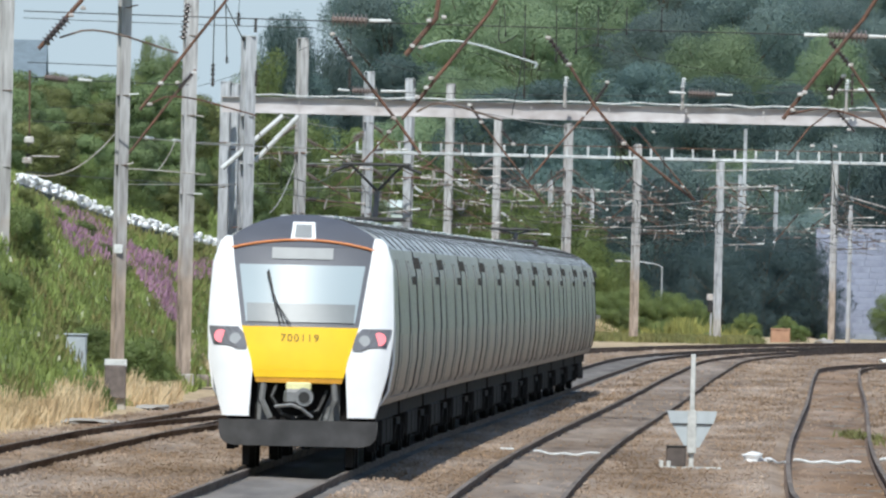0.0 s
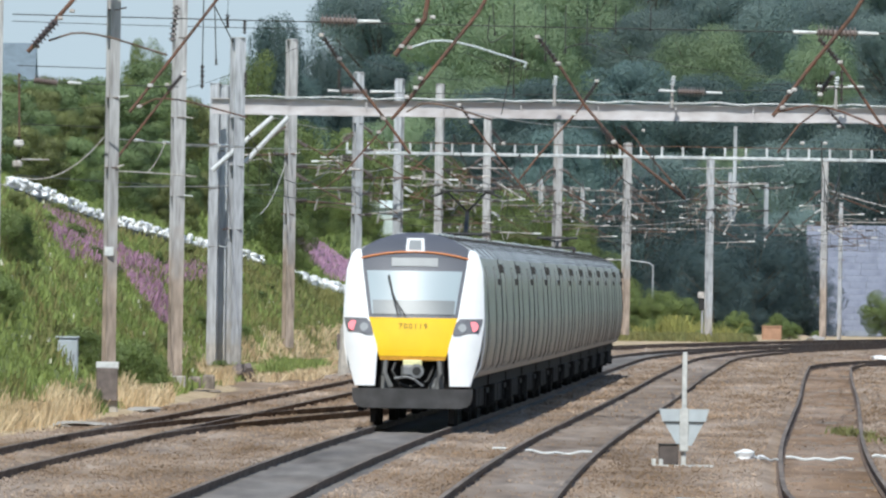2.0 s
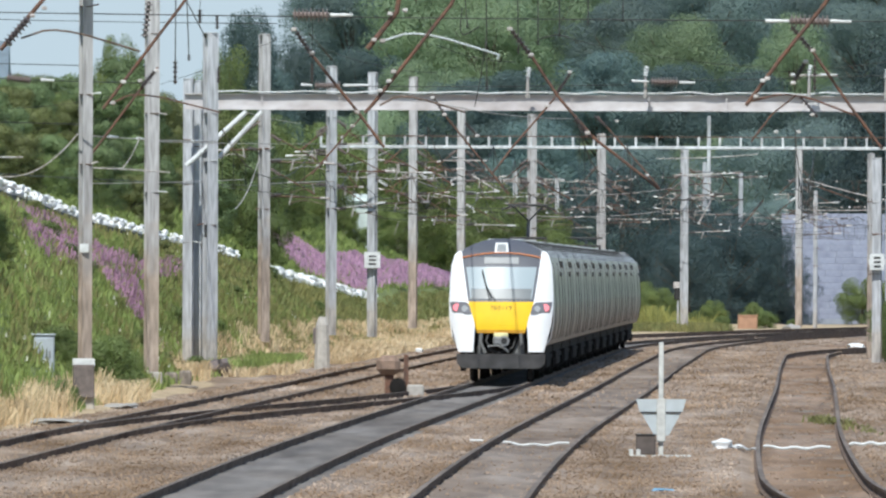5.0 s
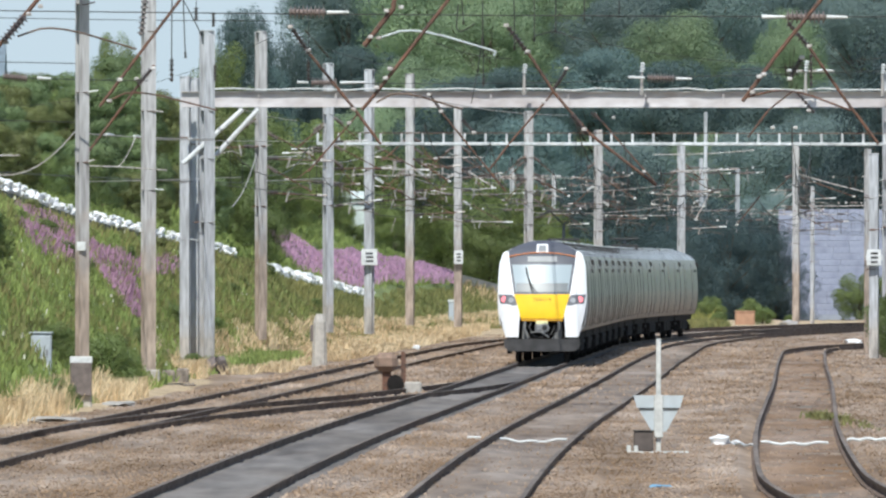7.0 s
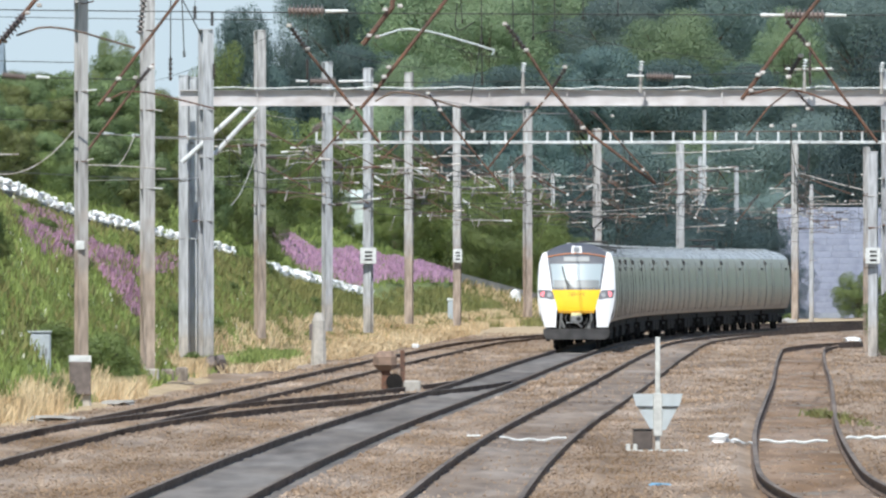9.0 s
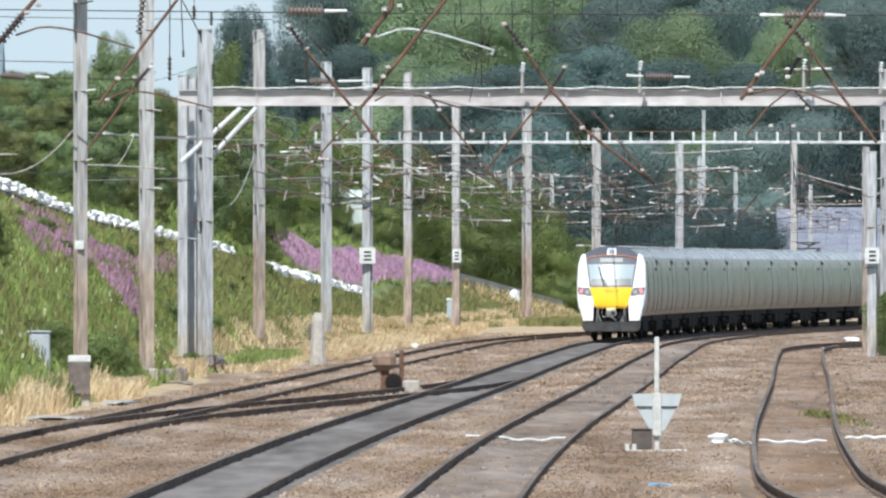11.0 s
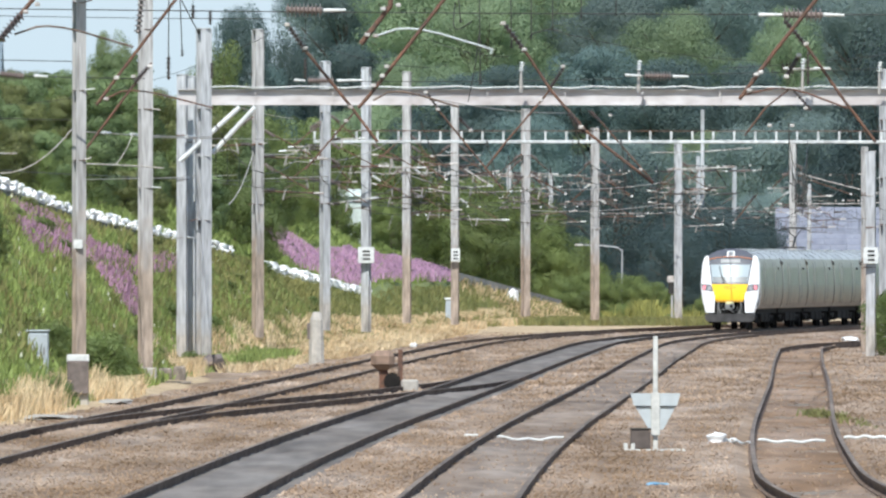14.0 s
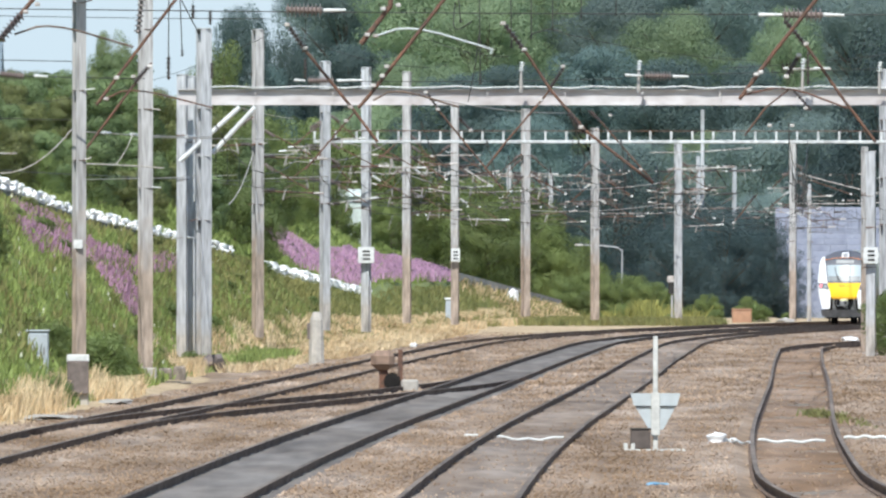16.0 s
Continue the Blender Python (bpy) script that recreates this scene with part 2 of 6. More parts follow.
def rust_foot(m, rust, lo, hi, ragged=5.0):
    """Lets rust stain the lower length of a painted post, with a ragged edge."""
    n, l = m.node_tree.nodes, m.node_tree.links
    b = n["Principled BSDF"]
    old = b.inputs["Base Color"].links[0].from_socket
    co, sp, no = n.new("ShaderNodeTexCoord"), n.new("ShaderNodeSeparateXYZ"), n.new("ShaderNodeTexNoise")
    no.inputs["Scale"].default_value = 1.6
    l.new(co.outputs["Object"], no.inputs["Vector"])
    l.new(co.outputs["Object"], sp.inputs[0])
    ad = n.new("ShaderNodeMath")
    ad.operation = "MULTIPLY_ADD"
    ad.inputs[1].default_value = ragged
    l.new(no.outputs["Fac"], ad.inputs[0])
    l.new(sp.outputs["Z"], ad.inputs[2])
    mr, mx = n.new("ShaderNodeMapRange"), n.new("ShaderNodeMix")
    mr.inputs["From Min"].default_value, mr.inputs["From Max"].default_value = lo + ragged / 2, hi + ragged / 2
    l.new(ad.outputs[0], mr.inputs["Value"])
    mx.data_type = "RGBA"
    stain, blot = n.new("ShaderNodeMix"), n.new("ShaderNodeTexNoise")
    blot.inputs["Scale"].default_value, blot.inputs["Detail"].default_value = 3.2, 6.0
    stretch = n.new("ShaderNodeMapping")
    stretch.inputs["Scale"].default_value = (3.0, 1.0, 0.5)
    l.new(co.outputs["Object"], stretch.inputs["Vector"])
    l.new(stretch.outputs["Vector"], blot.inputs["Vector"])
    stain.data_type = "RGBA"
    stain.inputs["A"].default_value, stain.inputs["B"].default_value = (*[c * 1.25 for c in rust], 1), (*[c * 0.62 for c in rust], 1)
    spread = n.new("ShaderNodeMapRange")
    spread.inputs["From Min"].default_value, spread.inputs["From Max"].default_value = 0.35, 0.65
    l.new(blot.outputs["Fac"], spread.inputs["Value"])
    l.new(spread.outputs["Result"], stain.inputs["Factor"])
    l.new(stain.outputs["Result"], mx.inputs["A"])
    l.new(mr.outputs["Result"], mx.inputs["Factor"])
    l.new(old, mx.inputs["B"])
    l.new(mx.outputs["Result"], b.inputs["Base Color"])


def patches(m, size, lo, hi):
    """Lets a ground material drift between paler and darker, duller and browner stretches."""
    n, l = m.node_tree.nodes, m.node_tree.links
    b = n["Principled BSDF"]
    old = b.inputs["Base Color"].links[0].from_socket
    co, mp, no = n.new("ShaderNodeTexCoord"), n.new("ShaderNodeMapping"), n.new("ShaderNodeTexNoise")
    mp.inputs["Scale"].default_value = (1.0, 0.09, 1.0)
    no.inputs["Scale"].default_value, no.inputs["Detail"].default_value = size, 4.0
    val, sat, hs = n.new("ShaderNodeMapRange"), n.new("ShaderNodeMapRange"), n.new("ShaderNodeHueSaturation")
    for r, a, c in ((val, lo, hi), (sat, 1.25, 0.8)):
        r.inputs["From Min"].default_value, r.inputs["From Max"].default_value = 0.34, 0.66
        r.inputs["To Min"].default_value, r.inputs["To Max"].default_value = a, c
        l.new(no.outputs["Fac"], r.inputs["Value"])
    l.new(co.outputs["Object"], mp.inputs["Vector"])
    l.new(mp.outputs["Vector"], no.inputs["Vector"])
    l.new(val.outputs["Result"], hs.inputs["Value"])
    l.new(sat.outputs["Result"], hs.inputs["Saturation"])
    l.new(old, hs.inputs["Color"])
    l.new(hs.outputs["Color"], b.inputs["Base Color"])


for key in ("ballast", "stones", "ballast_grey", "ballast_rust"):
    patches(M[key], 0.55, 0.72, 1.22)
patches(M["ballast_dark"], 0.5, 0.86, 1.08)
rust_foot(M["weathered"], (0.37, 0.295, 0.24), 2.6, 4.2, 3.0)
rust_foot(M["galv"], (0.40, 0.37, 0.34), 0.2, 2.0)
rust_foot(M["body"], (0.36, 0.25, 0.185), 1.25, 2.2, 0.7)


# ---- mesh helpers ----
def mesh_of(bm, name, material, smooth=False):
    me = bpy.data.meshes.new(name)
    bm.normal_update()
    bm.to_mesh(me)
    bm.free()
    for m in material if isinstance(material, (list, tuple)) else [material]:
        me.materials.append(m)
    if smooth:
        for p in me.polygons:
            p.use_smooth = True
        me.set_sharp_from_angle(angle=radians(35))
    return me


def part(name, bm, material, parent=None, label="", smooth=False):
    ob = new(name, mesh_of(bm, name, material, smooth))
    ob.parent = parent
    if label:
        tagged(ob, label)
    return ob


def empty(name, m, label, category, group="", kind=""):
    ob = new(name)
    ob.matrix_basis = m
    return tagged(ob, label, category, group, kind)


def box(bm, x0, x1, y0, y1, z0, z1, bevel=0.0):
    r = bmesh.ops.create_cube(bm, size=1.0, matrix=Matrix.Translation(((x0 + x1) / 2, (y0 + y1) / 2, (z0 + z1) / 2)) @ Matrix.Diagonal((x1 - x0, y1 - y0, z1 - z0, 1)))
    if bevel:
        es = list({e for v in r["verts"] for e in v.link_edges})
        bmesh.ops.bevel(bm, geom=es, offset=bevel, segments=1, affect="EDGES")
    return bm


def rod(bm, a, b, r, r2=None, n=8):
    a, b = Vector(a), Vector(b)
    d = b - a
    bmesh.ops.create_cone(bm, cap_ends=True, segments=n, radius1=r, radius2=r if r2 is None else r2, depth=d.length,
                          matrix=Matrix.Translation((a + b) / 2) @ d.to_track_quat("Z", "Y").to_matrix().to_4x4())
    return bm


def polyrod(bm, pts, r, n=6):
    """One continuous tube through the points."""
    pts = [Vector(p) for p in pts]
    rings = []
    for i, p in enumerate(pts):
        d = (pts[min(i + 1, len(pts) - 1)] - pts[max(i - 1, 0)]).normalized()
        a = d.cross(Vector((0.31, 0.17, 0.93))).normalized()
        b = d.cross(a)
        rings.append([bm.verts.new(p + (a * math.cos(6.2832 * k / n) + b * math.sin(6.2832 * k / n)) * r) for k in range(n)])
    for q, w in zip(rings, rings[1:]):
        for k in range(n):
            bm.faces.new((q[k], q[(k + 1) % n], w[(k + 1) % n], w[k]))
    bm.faces.new(rings[0][::-1])
    bm.faces.new(rings[-1])
    return bm


def bent(a, m, b, n=2):
    """A bent tube: the corner rounded by cutting it twice."""
    pts = [Vector(a), Vector(m), Vector(b)]
    for _ in range(n):
        out = [pts[0]]
        for p, q in zip(pts, pts[1:]):
            out += [p * 0.75 + q * 0.25, p * 0.25 + q * 0.75]
        pts = out + [pts[-1]]
    return pts


def from_arrays(name, verts, faces, material, slots=None):
    me = bpy.data.meshes.new(name)
    me.from_pydata([tuple(v) for v in verts], [], [tuple(f) for f in faces])
    for m in material if isinstance(material, (list, tuple)) else [material]:
        me.materials.append(m)
    if slots is not None:
        me.polygons.foreach_set("material_index", slots)
    me.update()
    return me


def ribbed(bm, a, b, r, n=7):
    """A ribbed insulator between two points, turned as one body."""
    a, b = Vector(a), Vector(b)
    d = b - a
    q = d.to_track_quat("Z", "Y").to_matrix()
    prof = [(0.0, 0.4)]
    for k in range(n):
        prof += [((k + 0.28) / n, 0.42), ((k + 0.36) / n, 1.0), ((k + 0.58) / n, 0.85), ((k + 0.72) / n, 0.42)]
    prof.append((1.0, 0.4))
    rings = [[bm.verts.new(a + d * t + q @ Vector((math.cos(6.2832 * i / 9) * r * w, math.sin(6.2832 * i / 9) * r * w, 0))) for i in range(9)] for t, w in prof]
    for u, v in zip(rings, rings[1:]):
        for i in range(9):
            k = (i + 1) % 9
            bm.faces.new((u[i], u[k], v[k], v[i]))
    bm.faces.new(rings[0][::-1])
    bm.faces.new(rings[-1])
    return bm


# ---- the line of the railway ----
def base(y):
    """Centre line of the train's track: a straight with a right-hand curve beyond 720 m."""
    yc = min(y, 1300.0)
    ease = min(1.0, max(0.0, (yc - 460) / 160.0))
    x = -8.589 + 0.019748 * yc + 2.79e-5 * max(0.0, 380 - yc) ** 2 - 0.15 * ease * ease * (3 - 2 * ease) + 1.44e-4 * max(0.0, yc - 720) ** 2
    return x + (0.19 * (y - 1300) if y > 1300 else 0.0)


OFF = {"slow_far": -4.86, "fast": 0.0, "middle": 3.5, "near": 8.15}


def ground_axis(y):
    """The bank and the formation run straight on where the tracks curve away."""
    return -8.589 + 0.019748 * min(y, 1100.0) + 2.79e-5 * max(0.0, 380 - y) ** 2


def centre(track, y):
    return base(y) + OFF[track] + (4.77e-4 * max(0.0, min(y, 900) - 680) ** 2 + 3.3e-4 * max(0.0, 275 - y) ** 2 if track == "near" else 0.0)


def foot(y):
    """Distance of the bank's foot from the bank-side track."""
    return 3.1 + 1.9 * min(1.0, max(0.0, (y - 420) / 160.0)) - 2.5 * min(1.0, max(0.0, (y - 930) / 120.0))


def shelf(y):
    """The bank is cut back round the portal's columns."""
    return 1.5 * max(0.0, 1 - ((y - 578) / 52.0) ** 2)


def wall_top(y):
    """Height of the top of the low wall that runs down the bank."""
    if y < 745:
        return 5.45 - 0.00685 * (y - 500)
    return max(2.0, 3.25 - 0.0076 * (y - 772))


def bank(u, y):
    """Height of the ground at u metres from the line's axis."""
    o = -u - 4.86
    f = foot(y)
    g = f + shelf(y)
    if o < g - 0.6:
        return -0.2
    h = noise.noise((u * 0.5, y * 0.12, 0)) * 0.16
    zb = wall_top(y) - 0.75 + 0.4 * max(0.0, min(1.0, (y - 940) / 30.0))
    r = min(1.0, max(0.0, (o - g) / (f + 4.0 - g)))
    r = 0.6 * r + 0.4 * r * r * (3 - 2 * r)
    z = -0.15 + (zb + 0.15) * r
    if o > f + 4.4:
        top = 1.0 + 3.4 * max(0.0, min(1.0, (1120 - y) / 250)) - 2.9 * max(0.0, min(1.0, (720 - y) / 170))
        z += 0.5 + top * min(1.0, (o - f - 4.4) / 4.0)
    return z + h * min(1.0, o - g + 0.6)


def land(x, y):
    """Height of the ground at a place: the railway's formation and bank, and a wooded hill beyond."""
    z = bank(x - ground_axis(y), y)
    if y > 1230:
        f = min(1.0, max(0.0, (x / y + 0.0085) / 0.004))
        z = min(z, 1.0) + f * min(46.0, 0.062 * (y - 1230))
    return z


# ---- ground ----
def build_ground():
    us = np.r_[-700, -300, -120, -80, np.arange(-60, -32, 4.0), np.arange(-32, -12, 1.0), np.arange(-12, 20, 0.22), np.arange(16, 40, 2.5), 60, 120, 300, 700]
    ys = np.r_[-60, 0, 60, 120, 180, np.arange(220, 420, 0.8), np.arange(420, 760, 1.6), np.arange(760, 1200, 4), np.arange(1200, 1600, 40), 1800, 2400, 3200, 4600]
    rng = np.random.RandomState(4)
    verts, faces, slots = [], [], []
    for y in ys:
        for u in us:
            z = land(ground_axis(y) + u, y)
            shift = base(y) - ground_axis(y) if y < 1150 else 0.0
            if -7.4 < u < 18 and y < 1210:
                z += 0.035 * noise.noise((u * 1.3, y * 0.35, 3)) + 0.02 * (rng.rand() - 0.5)
                near_rail = min(abs(u - shift), abs(u - shift - 3.5), abs(u - shift + 4.86), abs(u - shift - 8.15))
                z += 0.02 if abs(u - shift - 8.15) < 1.0 else 0.075 if near_rail < 0.7 else (0.08 if near_rail < 1.5 else 0.05)
            verts.append((ground_axis(y) + u, y, z))
    nu = len(us)
    for j in range(len(ys) - 1):
        for i in range(nu - 1):
            a = j * nu + i
            faces.append((a, a + 1, a + nu + 1, a + nu))
            u, y = (us[i] + us[i + 1]) / 2, ys[j]
            n = noise.noise((u * 0.8, y * 0.05, 9))
            s = 0
            f = -4.86 - foot(y) - shelf(y)
            w = u - (base(y) - ground_axis(y) if y < 1150 else 0.0)
            if u < f + 0.9 + 0.4 * n:
                s = 3
                if u > f - (1.0 if y > 560 else 0.25) + 0.9 * n:
                    s = 4
            elif abs(w) < 0.95 + 0.15 * n:
                s = 1
            elif abs(w - 8.15) < 0.8 + 0.15 * n:
                s = 2
            elif abs(w - 3.5) < 0.8 + 0.15 * n:
                s = 6
            elif y > 860 and w < -8.5 + n:
                s = 4
            if u > 20 or y > 1160 or y < 100:
                s = 5
            slots.append(s)
    me = from_arrays("ground", verts, faces, [M["ballast"], M["ballast_dark"], M["ballast_rust"], M["soil"], M["dry"], M["field"], M["ballast_grey"]], slots)
    return tagged(new("ground", me), "brown stone ballast beside a grassy railway bank", "ground", kind="structure")


build_ground()


# ---- tracks ----
def rail_mesh(track, side, y0, y1, shift=None):
    prof = [(-0.07, -0.16), (0.07, -0.16), (0.07, -0.145), (0.012, -0.12), (0.012, -0.045), (0.036, -0.035), (0.036, 0.0), (-0.036, 0.0), (-0.036, -0.035), (-0.012, -0.045), (-0.012, -0.12), (-0.07, -0.145)]
    ys = np.arange(y0, y1 + 0.1, 5.0)
    verts, faces, slots = [], [], []
    k = len(prof)
    for y in ys:
        x = centre(track, y) + side * 0.7535 if shift is None else shift(y) + side * 0.7535
        verts += [(x + p, y, q - (0.006 if shift else 0.0)) for p, q in prof]
    for j in range(len(ys) - 1):
        for i in range(k):
            a, b = j * k + i, j * k + (i + 1) % k
            faces.append((a, b, b + k, a + k))
            slots.append(1 if i == 6 else 0)
    return from_arrays("rail", verts, faces, [M["rail"], M["rail_top"]], slots)


def build_track(track, y0, y1, label, shift=None):
    root = tagged(new("railway_track"), label, "railway track", "parallel railway tracks", "structure")
    for s in (-1, 1):
        r = new("rail", rail_mesh(track, s, y0, y1, shift))
        r.parent = root
    verts, faces = [], []
    for y in np.arange(y0, min(y1, 760), 0.65):
        x = centre(track, y) if shift is None else shift(y)
        b = len(verts)
        z1 = -0.19 + random.uniform(-0.01, 0.01)
        verts += [(x + sx * 1.25, y + sy * 0.12, z) for z in (-0.32, z1) for sy in (-1, 1) for sx in (-1, 1)]
        faces += [(b + 4, b + 5, b + 7, b + 6), (b, b + 1, b + 5, b + 4), (b + 2, b + 6, b + 7, b + 3), (b, b + 4, b + 6, b + 2), (b + 1, b + 3, b + 7, b + 5)]
    sl = new("sleepers", from_arrays("sleepers", verts, faces, M["sleeper"]))
    tagged(sl, "weathered concrete sleepers in ballast", kind="stuff")
    sl.parent = root


def crossover(y):
    """A diverging road from the bank-side track over to the train's track."""
    t = min(1.0, max(0.0, (y - 345) / 165.0))
    t = t * t * (3 - 2 * t)
    return base(y) + OFF["slow_far"] * (1 - t)


build_track("slow_far", 225, 1120, "dark rusty rails beside a grassy bank")
build_track("fast", 225, 1120, "polished rails on dark oily ballast under the train")
build_track("middle", 225, 1120, "dark rails on brown ballast between tracks")
build_track("near", 225, 860, "rusty rails on brown ballast swinging away")
build_track("slow_far", 340, 512, "crossover rails joining two tracks", crossover)


# ---- overhead line supports ----
def mast_mesh(h, w=0.28, material="galv"):
    """An H-section mast, flanges across the line, with a weathered foot."""
    t, a = 0.022, w / 2
    prof = [(-a, -a), (a, -a), (a, -a + t), (t / 2, -a + t), (t / 2, a - t), (a, a - t), (a, a), (-a, a), (-a, a - t), (-t / 2, a - t), (-t / 2, -a + t), (-a, -a + t)]
    bm = bmesh.new()
    zs = [0.0, h * 0.38, h]
    rings = [[bm.verts.new((x, y, z)) for x, y in prof] for z in zs]
    for k in range(2):
        for i in range(12):
            j = (i + 1) % 12
            fc = bm.faces.new((rings[k][i], rings[k][j], rings[k + 1][j], rings[k + 1][i]))
            fc.material_index = 0 if k else 1
    bm.faces.new(rings[-1])
    return mesh_of(bm, "post", [M[material], M[material]])


MASTS = {}


def mast(p, h, w=0.28, material="galv", footing=True, label="tall grey steel overhead line mast", plate=None, turn=None):
    key = (h, w, material)
    if key not in MASTS:
        MASTS[key] = mast_mesh(h, w, material)
    if turn is None:
        turn = (14, -18, 26, -9, 18, 24)[int(abs(p[0] * 7 + p[1])) % 6]
    root = empty("overhead_line_mast", Matrix.Translation(p), label, "mast", "overhead line masts")
    post = new("post", MASTS[key])
    post.parent = root
    post.matrix_basis = Matrix.Rotation(radians(turn), 4, "Z")
    part("cap_plate", box(bmesh.new(), -w * 0.56, w * 0.56, -w * 0.56, w * 0.56, h + 0.002, h + 0.03), M[material], root)
    rr = random.Random(int(p[1] * 10))
    for i in range(3):
        z = h * (0.45 + 0.17 * i + rr.uniform(-0.03, 0.03))
        e = w * 0.55
        part("strap", box(bmesh.new(), -e, e, -e, e, z, z + rr.choice((0.02, 0.03, 0.045)), 0.006), M[rr.choice(("rust", "weathered", "rail"))], root, "clamped strap")
        if rr.random() < 0.6:
            sd = rr.choice((-1, 1))
            part("lug", rod(bmesh.new(), (sd * e, -e, z + 0.03), (sd * (e + rr.uniform(0.08, 0.26)), -e, z + rr.uniform(-0.08, 0.1)), 0.016, n=6), M[rr.choice(("fitting", "white_fit", "rust"))], root)
    if footing:
        part("footing", box(bmesh.new(), -w * 0.9, w * 0.9, -w * 0.9, w * 0.9, -1.2, 0.25, 0.03), M["concrete"], root)
    if plate:
        part("plate", box(bmesh.new(), -w * 0.95, w * 0.95, -w * 0.7 - 0.03, -w * 0.7 - 0.008, plate - 0.09, plate + 0.09, 0.005), M["white_fit"], root, "small white plate")
    return root


# foot place, height, width, finish
for p, h, w, m, pl in [
    ((-8.11, 422, -0.01), 11.5, 0.24, "weathered", None), ((-7.86, 500, 0.02), 11.5, 0.33, "weathered", None),
    ((-8.11, 588.6, -0.2), 9.1, 0.30, "galv", None), ((-7.82, 590, -0.2), 9.06, 0.28, "galv", None), ((-7.35, 582, -0.2), 10.45, 0.36, "galv", None),
    ((-6.26, 640, 0.55), 10.4, 0.31, "weathered", None),
    ((-4.44, 712, 0.56), 10.1, 0.31, "galv", None), ((-2.94, 724, 0.46), 10.1, 0.31, "galv", 3.0), ((-1.53, 800, 0.58), 10.6, 0.34, "weathered", None),
    ((0.53, 840, 0.39), 9.9, 0.33, "weathered", None), ((3.94, 905, 0.60), 9.9, 0.34, "weathered", None),
    ((7.70, 960, 0.29), 9.7, 0.34, "weathered", None), ((12.66, 1020, 0.07), 9.6, 0.34, "galv", None), ((19.58, 1060, -0.04), 10.1, 0.36, "weathered", None),
    ((14.87, 668, -0.03), 7.2, 0.2, "weathered", None), ((14.46, 640, -0.06), 6.9, 0.3, "galv", 3.4), ((17.73, 760, 0.07), 10.8, 0.34, "galv", None),
    ((-10.80, 424, -0.14), 11.5, 0.30, "weathered", None),
]:
    mast(p, h, w, m, p[1] < 560, plate=pl)


def portal(x0, x1, y, z, d, label):
    root = empty("overhead_portal_beam", Matrix.Translation((x0, y, z)), label, "gantry beam", "overhead portals")
    bm = bmesh.new()
    L = x1 - x0
    box(bm, 0, L, -0.15, 0.15, d / 2 - 0.03, d / 2)
    box(bm, 0, L, -0.15, 0.15, -d / 2, -d / 2 + 0.03)
    box(bm, 0.01, L - 0.01, -0.02, 0.02, -d / 2 + 0.032, d / 2 - 0.032)
    part("beam", bm, M["beam"], root)
    for i in range(1, int(L / 2.4)):
        part("stiffener", box(bmesh.new(), i * 2.4 - 0.02, i * 2.4 + 0.02, -0.13, -0.022, -d / 2 + 0.032, d / 2 - 0.032), M["beam"], root)
    return root


portal(-8.22, 14.6, 587, 8.2, 0.5, "long grey steel portal beam across all tracks")


# ---- train ----
PROFILE = [(1.20, 0.98), (1.33, 1.20), (1.40, 1.65), (1.405, 2.15), (1.35, 3.00), (1.27, 3.35), (1.07, 3.54), (0.76, 3.69), (0.40, 3.79), (0.0, 3.83)]


def side_x(z):
    """Half width of the body at a height."""
    for (x0, z0), (x1, z1) in zip(PROFILE, PROFILE[1:]):
        if z0 <= z <= z1:
            return x0 + (x1 - x0) * (z - z0) / (z1 - z0)
    return PROFILE[0][0] if z < 1 else 0.0


def shell(y0, y1, points, material, parent, name, label=""):
    """A skin of 4 cm between two stations, following points of the cross-section."""
    bm = bmesh.new()
    inner = [(x * 0.965, z - (0.04 if z > 3.3 else 0.0)) for x, z in points]
    rings = [[bm.verts.new((x, y, z)) for x, z in points + inner[::-1]] for y in (y0, y1)]
    n = len(rings[0])
    for i in range(n):
        k = (i + 1) % n
        bm.faces.new((rings[0][i], rings[0][k], rings[1][k], rings[1][i]))
    m = n // 2
    for r in rings:
        for i in range(m - 1):
            bm.faces.new((r[i], r[i + 1], r[n - 2 - i], r[n - 1 - i]))
    bmesh.ops.recalc_face_normals(bm, faces=bm.faces[:])
    return part(name, bm, material, parent, label, smooth=True)


def side_panel(bm, side, y0, y1, z0, z1, proud, thick=0.03):
    """A panel that lies on the curved side of the body."""
    zs = [z0] + [z for _, z in PROFILE if z0 + 0.03 < z < z1 - 0.03] + [z1]
    rows = []
    for z in zs:
        x = side_x(z) + proud
        rows.append([bm.verts.new((side * xx, y, z)) for xx, y in ((x, y0), (x, y1), (x - thick, y1), (x - thick, y0))])
    for a, b in zip(rows, rows[1:]):
        for i in range(4):
            j = (i + 1) % 4
            bm.faces.new((a[i], a[j], b[j], b[i]))
    bm.faces.new(rows[0][::-1])
    bm.faces.new(rows[-1])
    bmesh.ops.recalc_face_normals(bm, faces=bm.faces[:])
    return bm


def wheelset(root, y):
    bm = bmesh.new()
    for s in (-1, 1):
        rod(bm, (s * 0.68, y, 0.42), (s * 0.82, y, 0.42), 0.42, n=18)
    rod(bm, (-0.68, y, 0.42), (0.68, y, 0.42), 0.09)
    part("wheelset", bm, M["under"], root)


CAR = 20.2


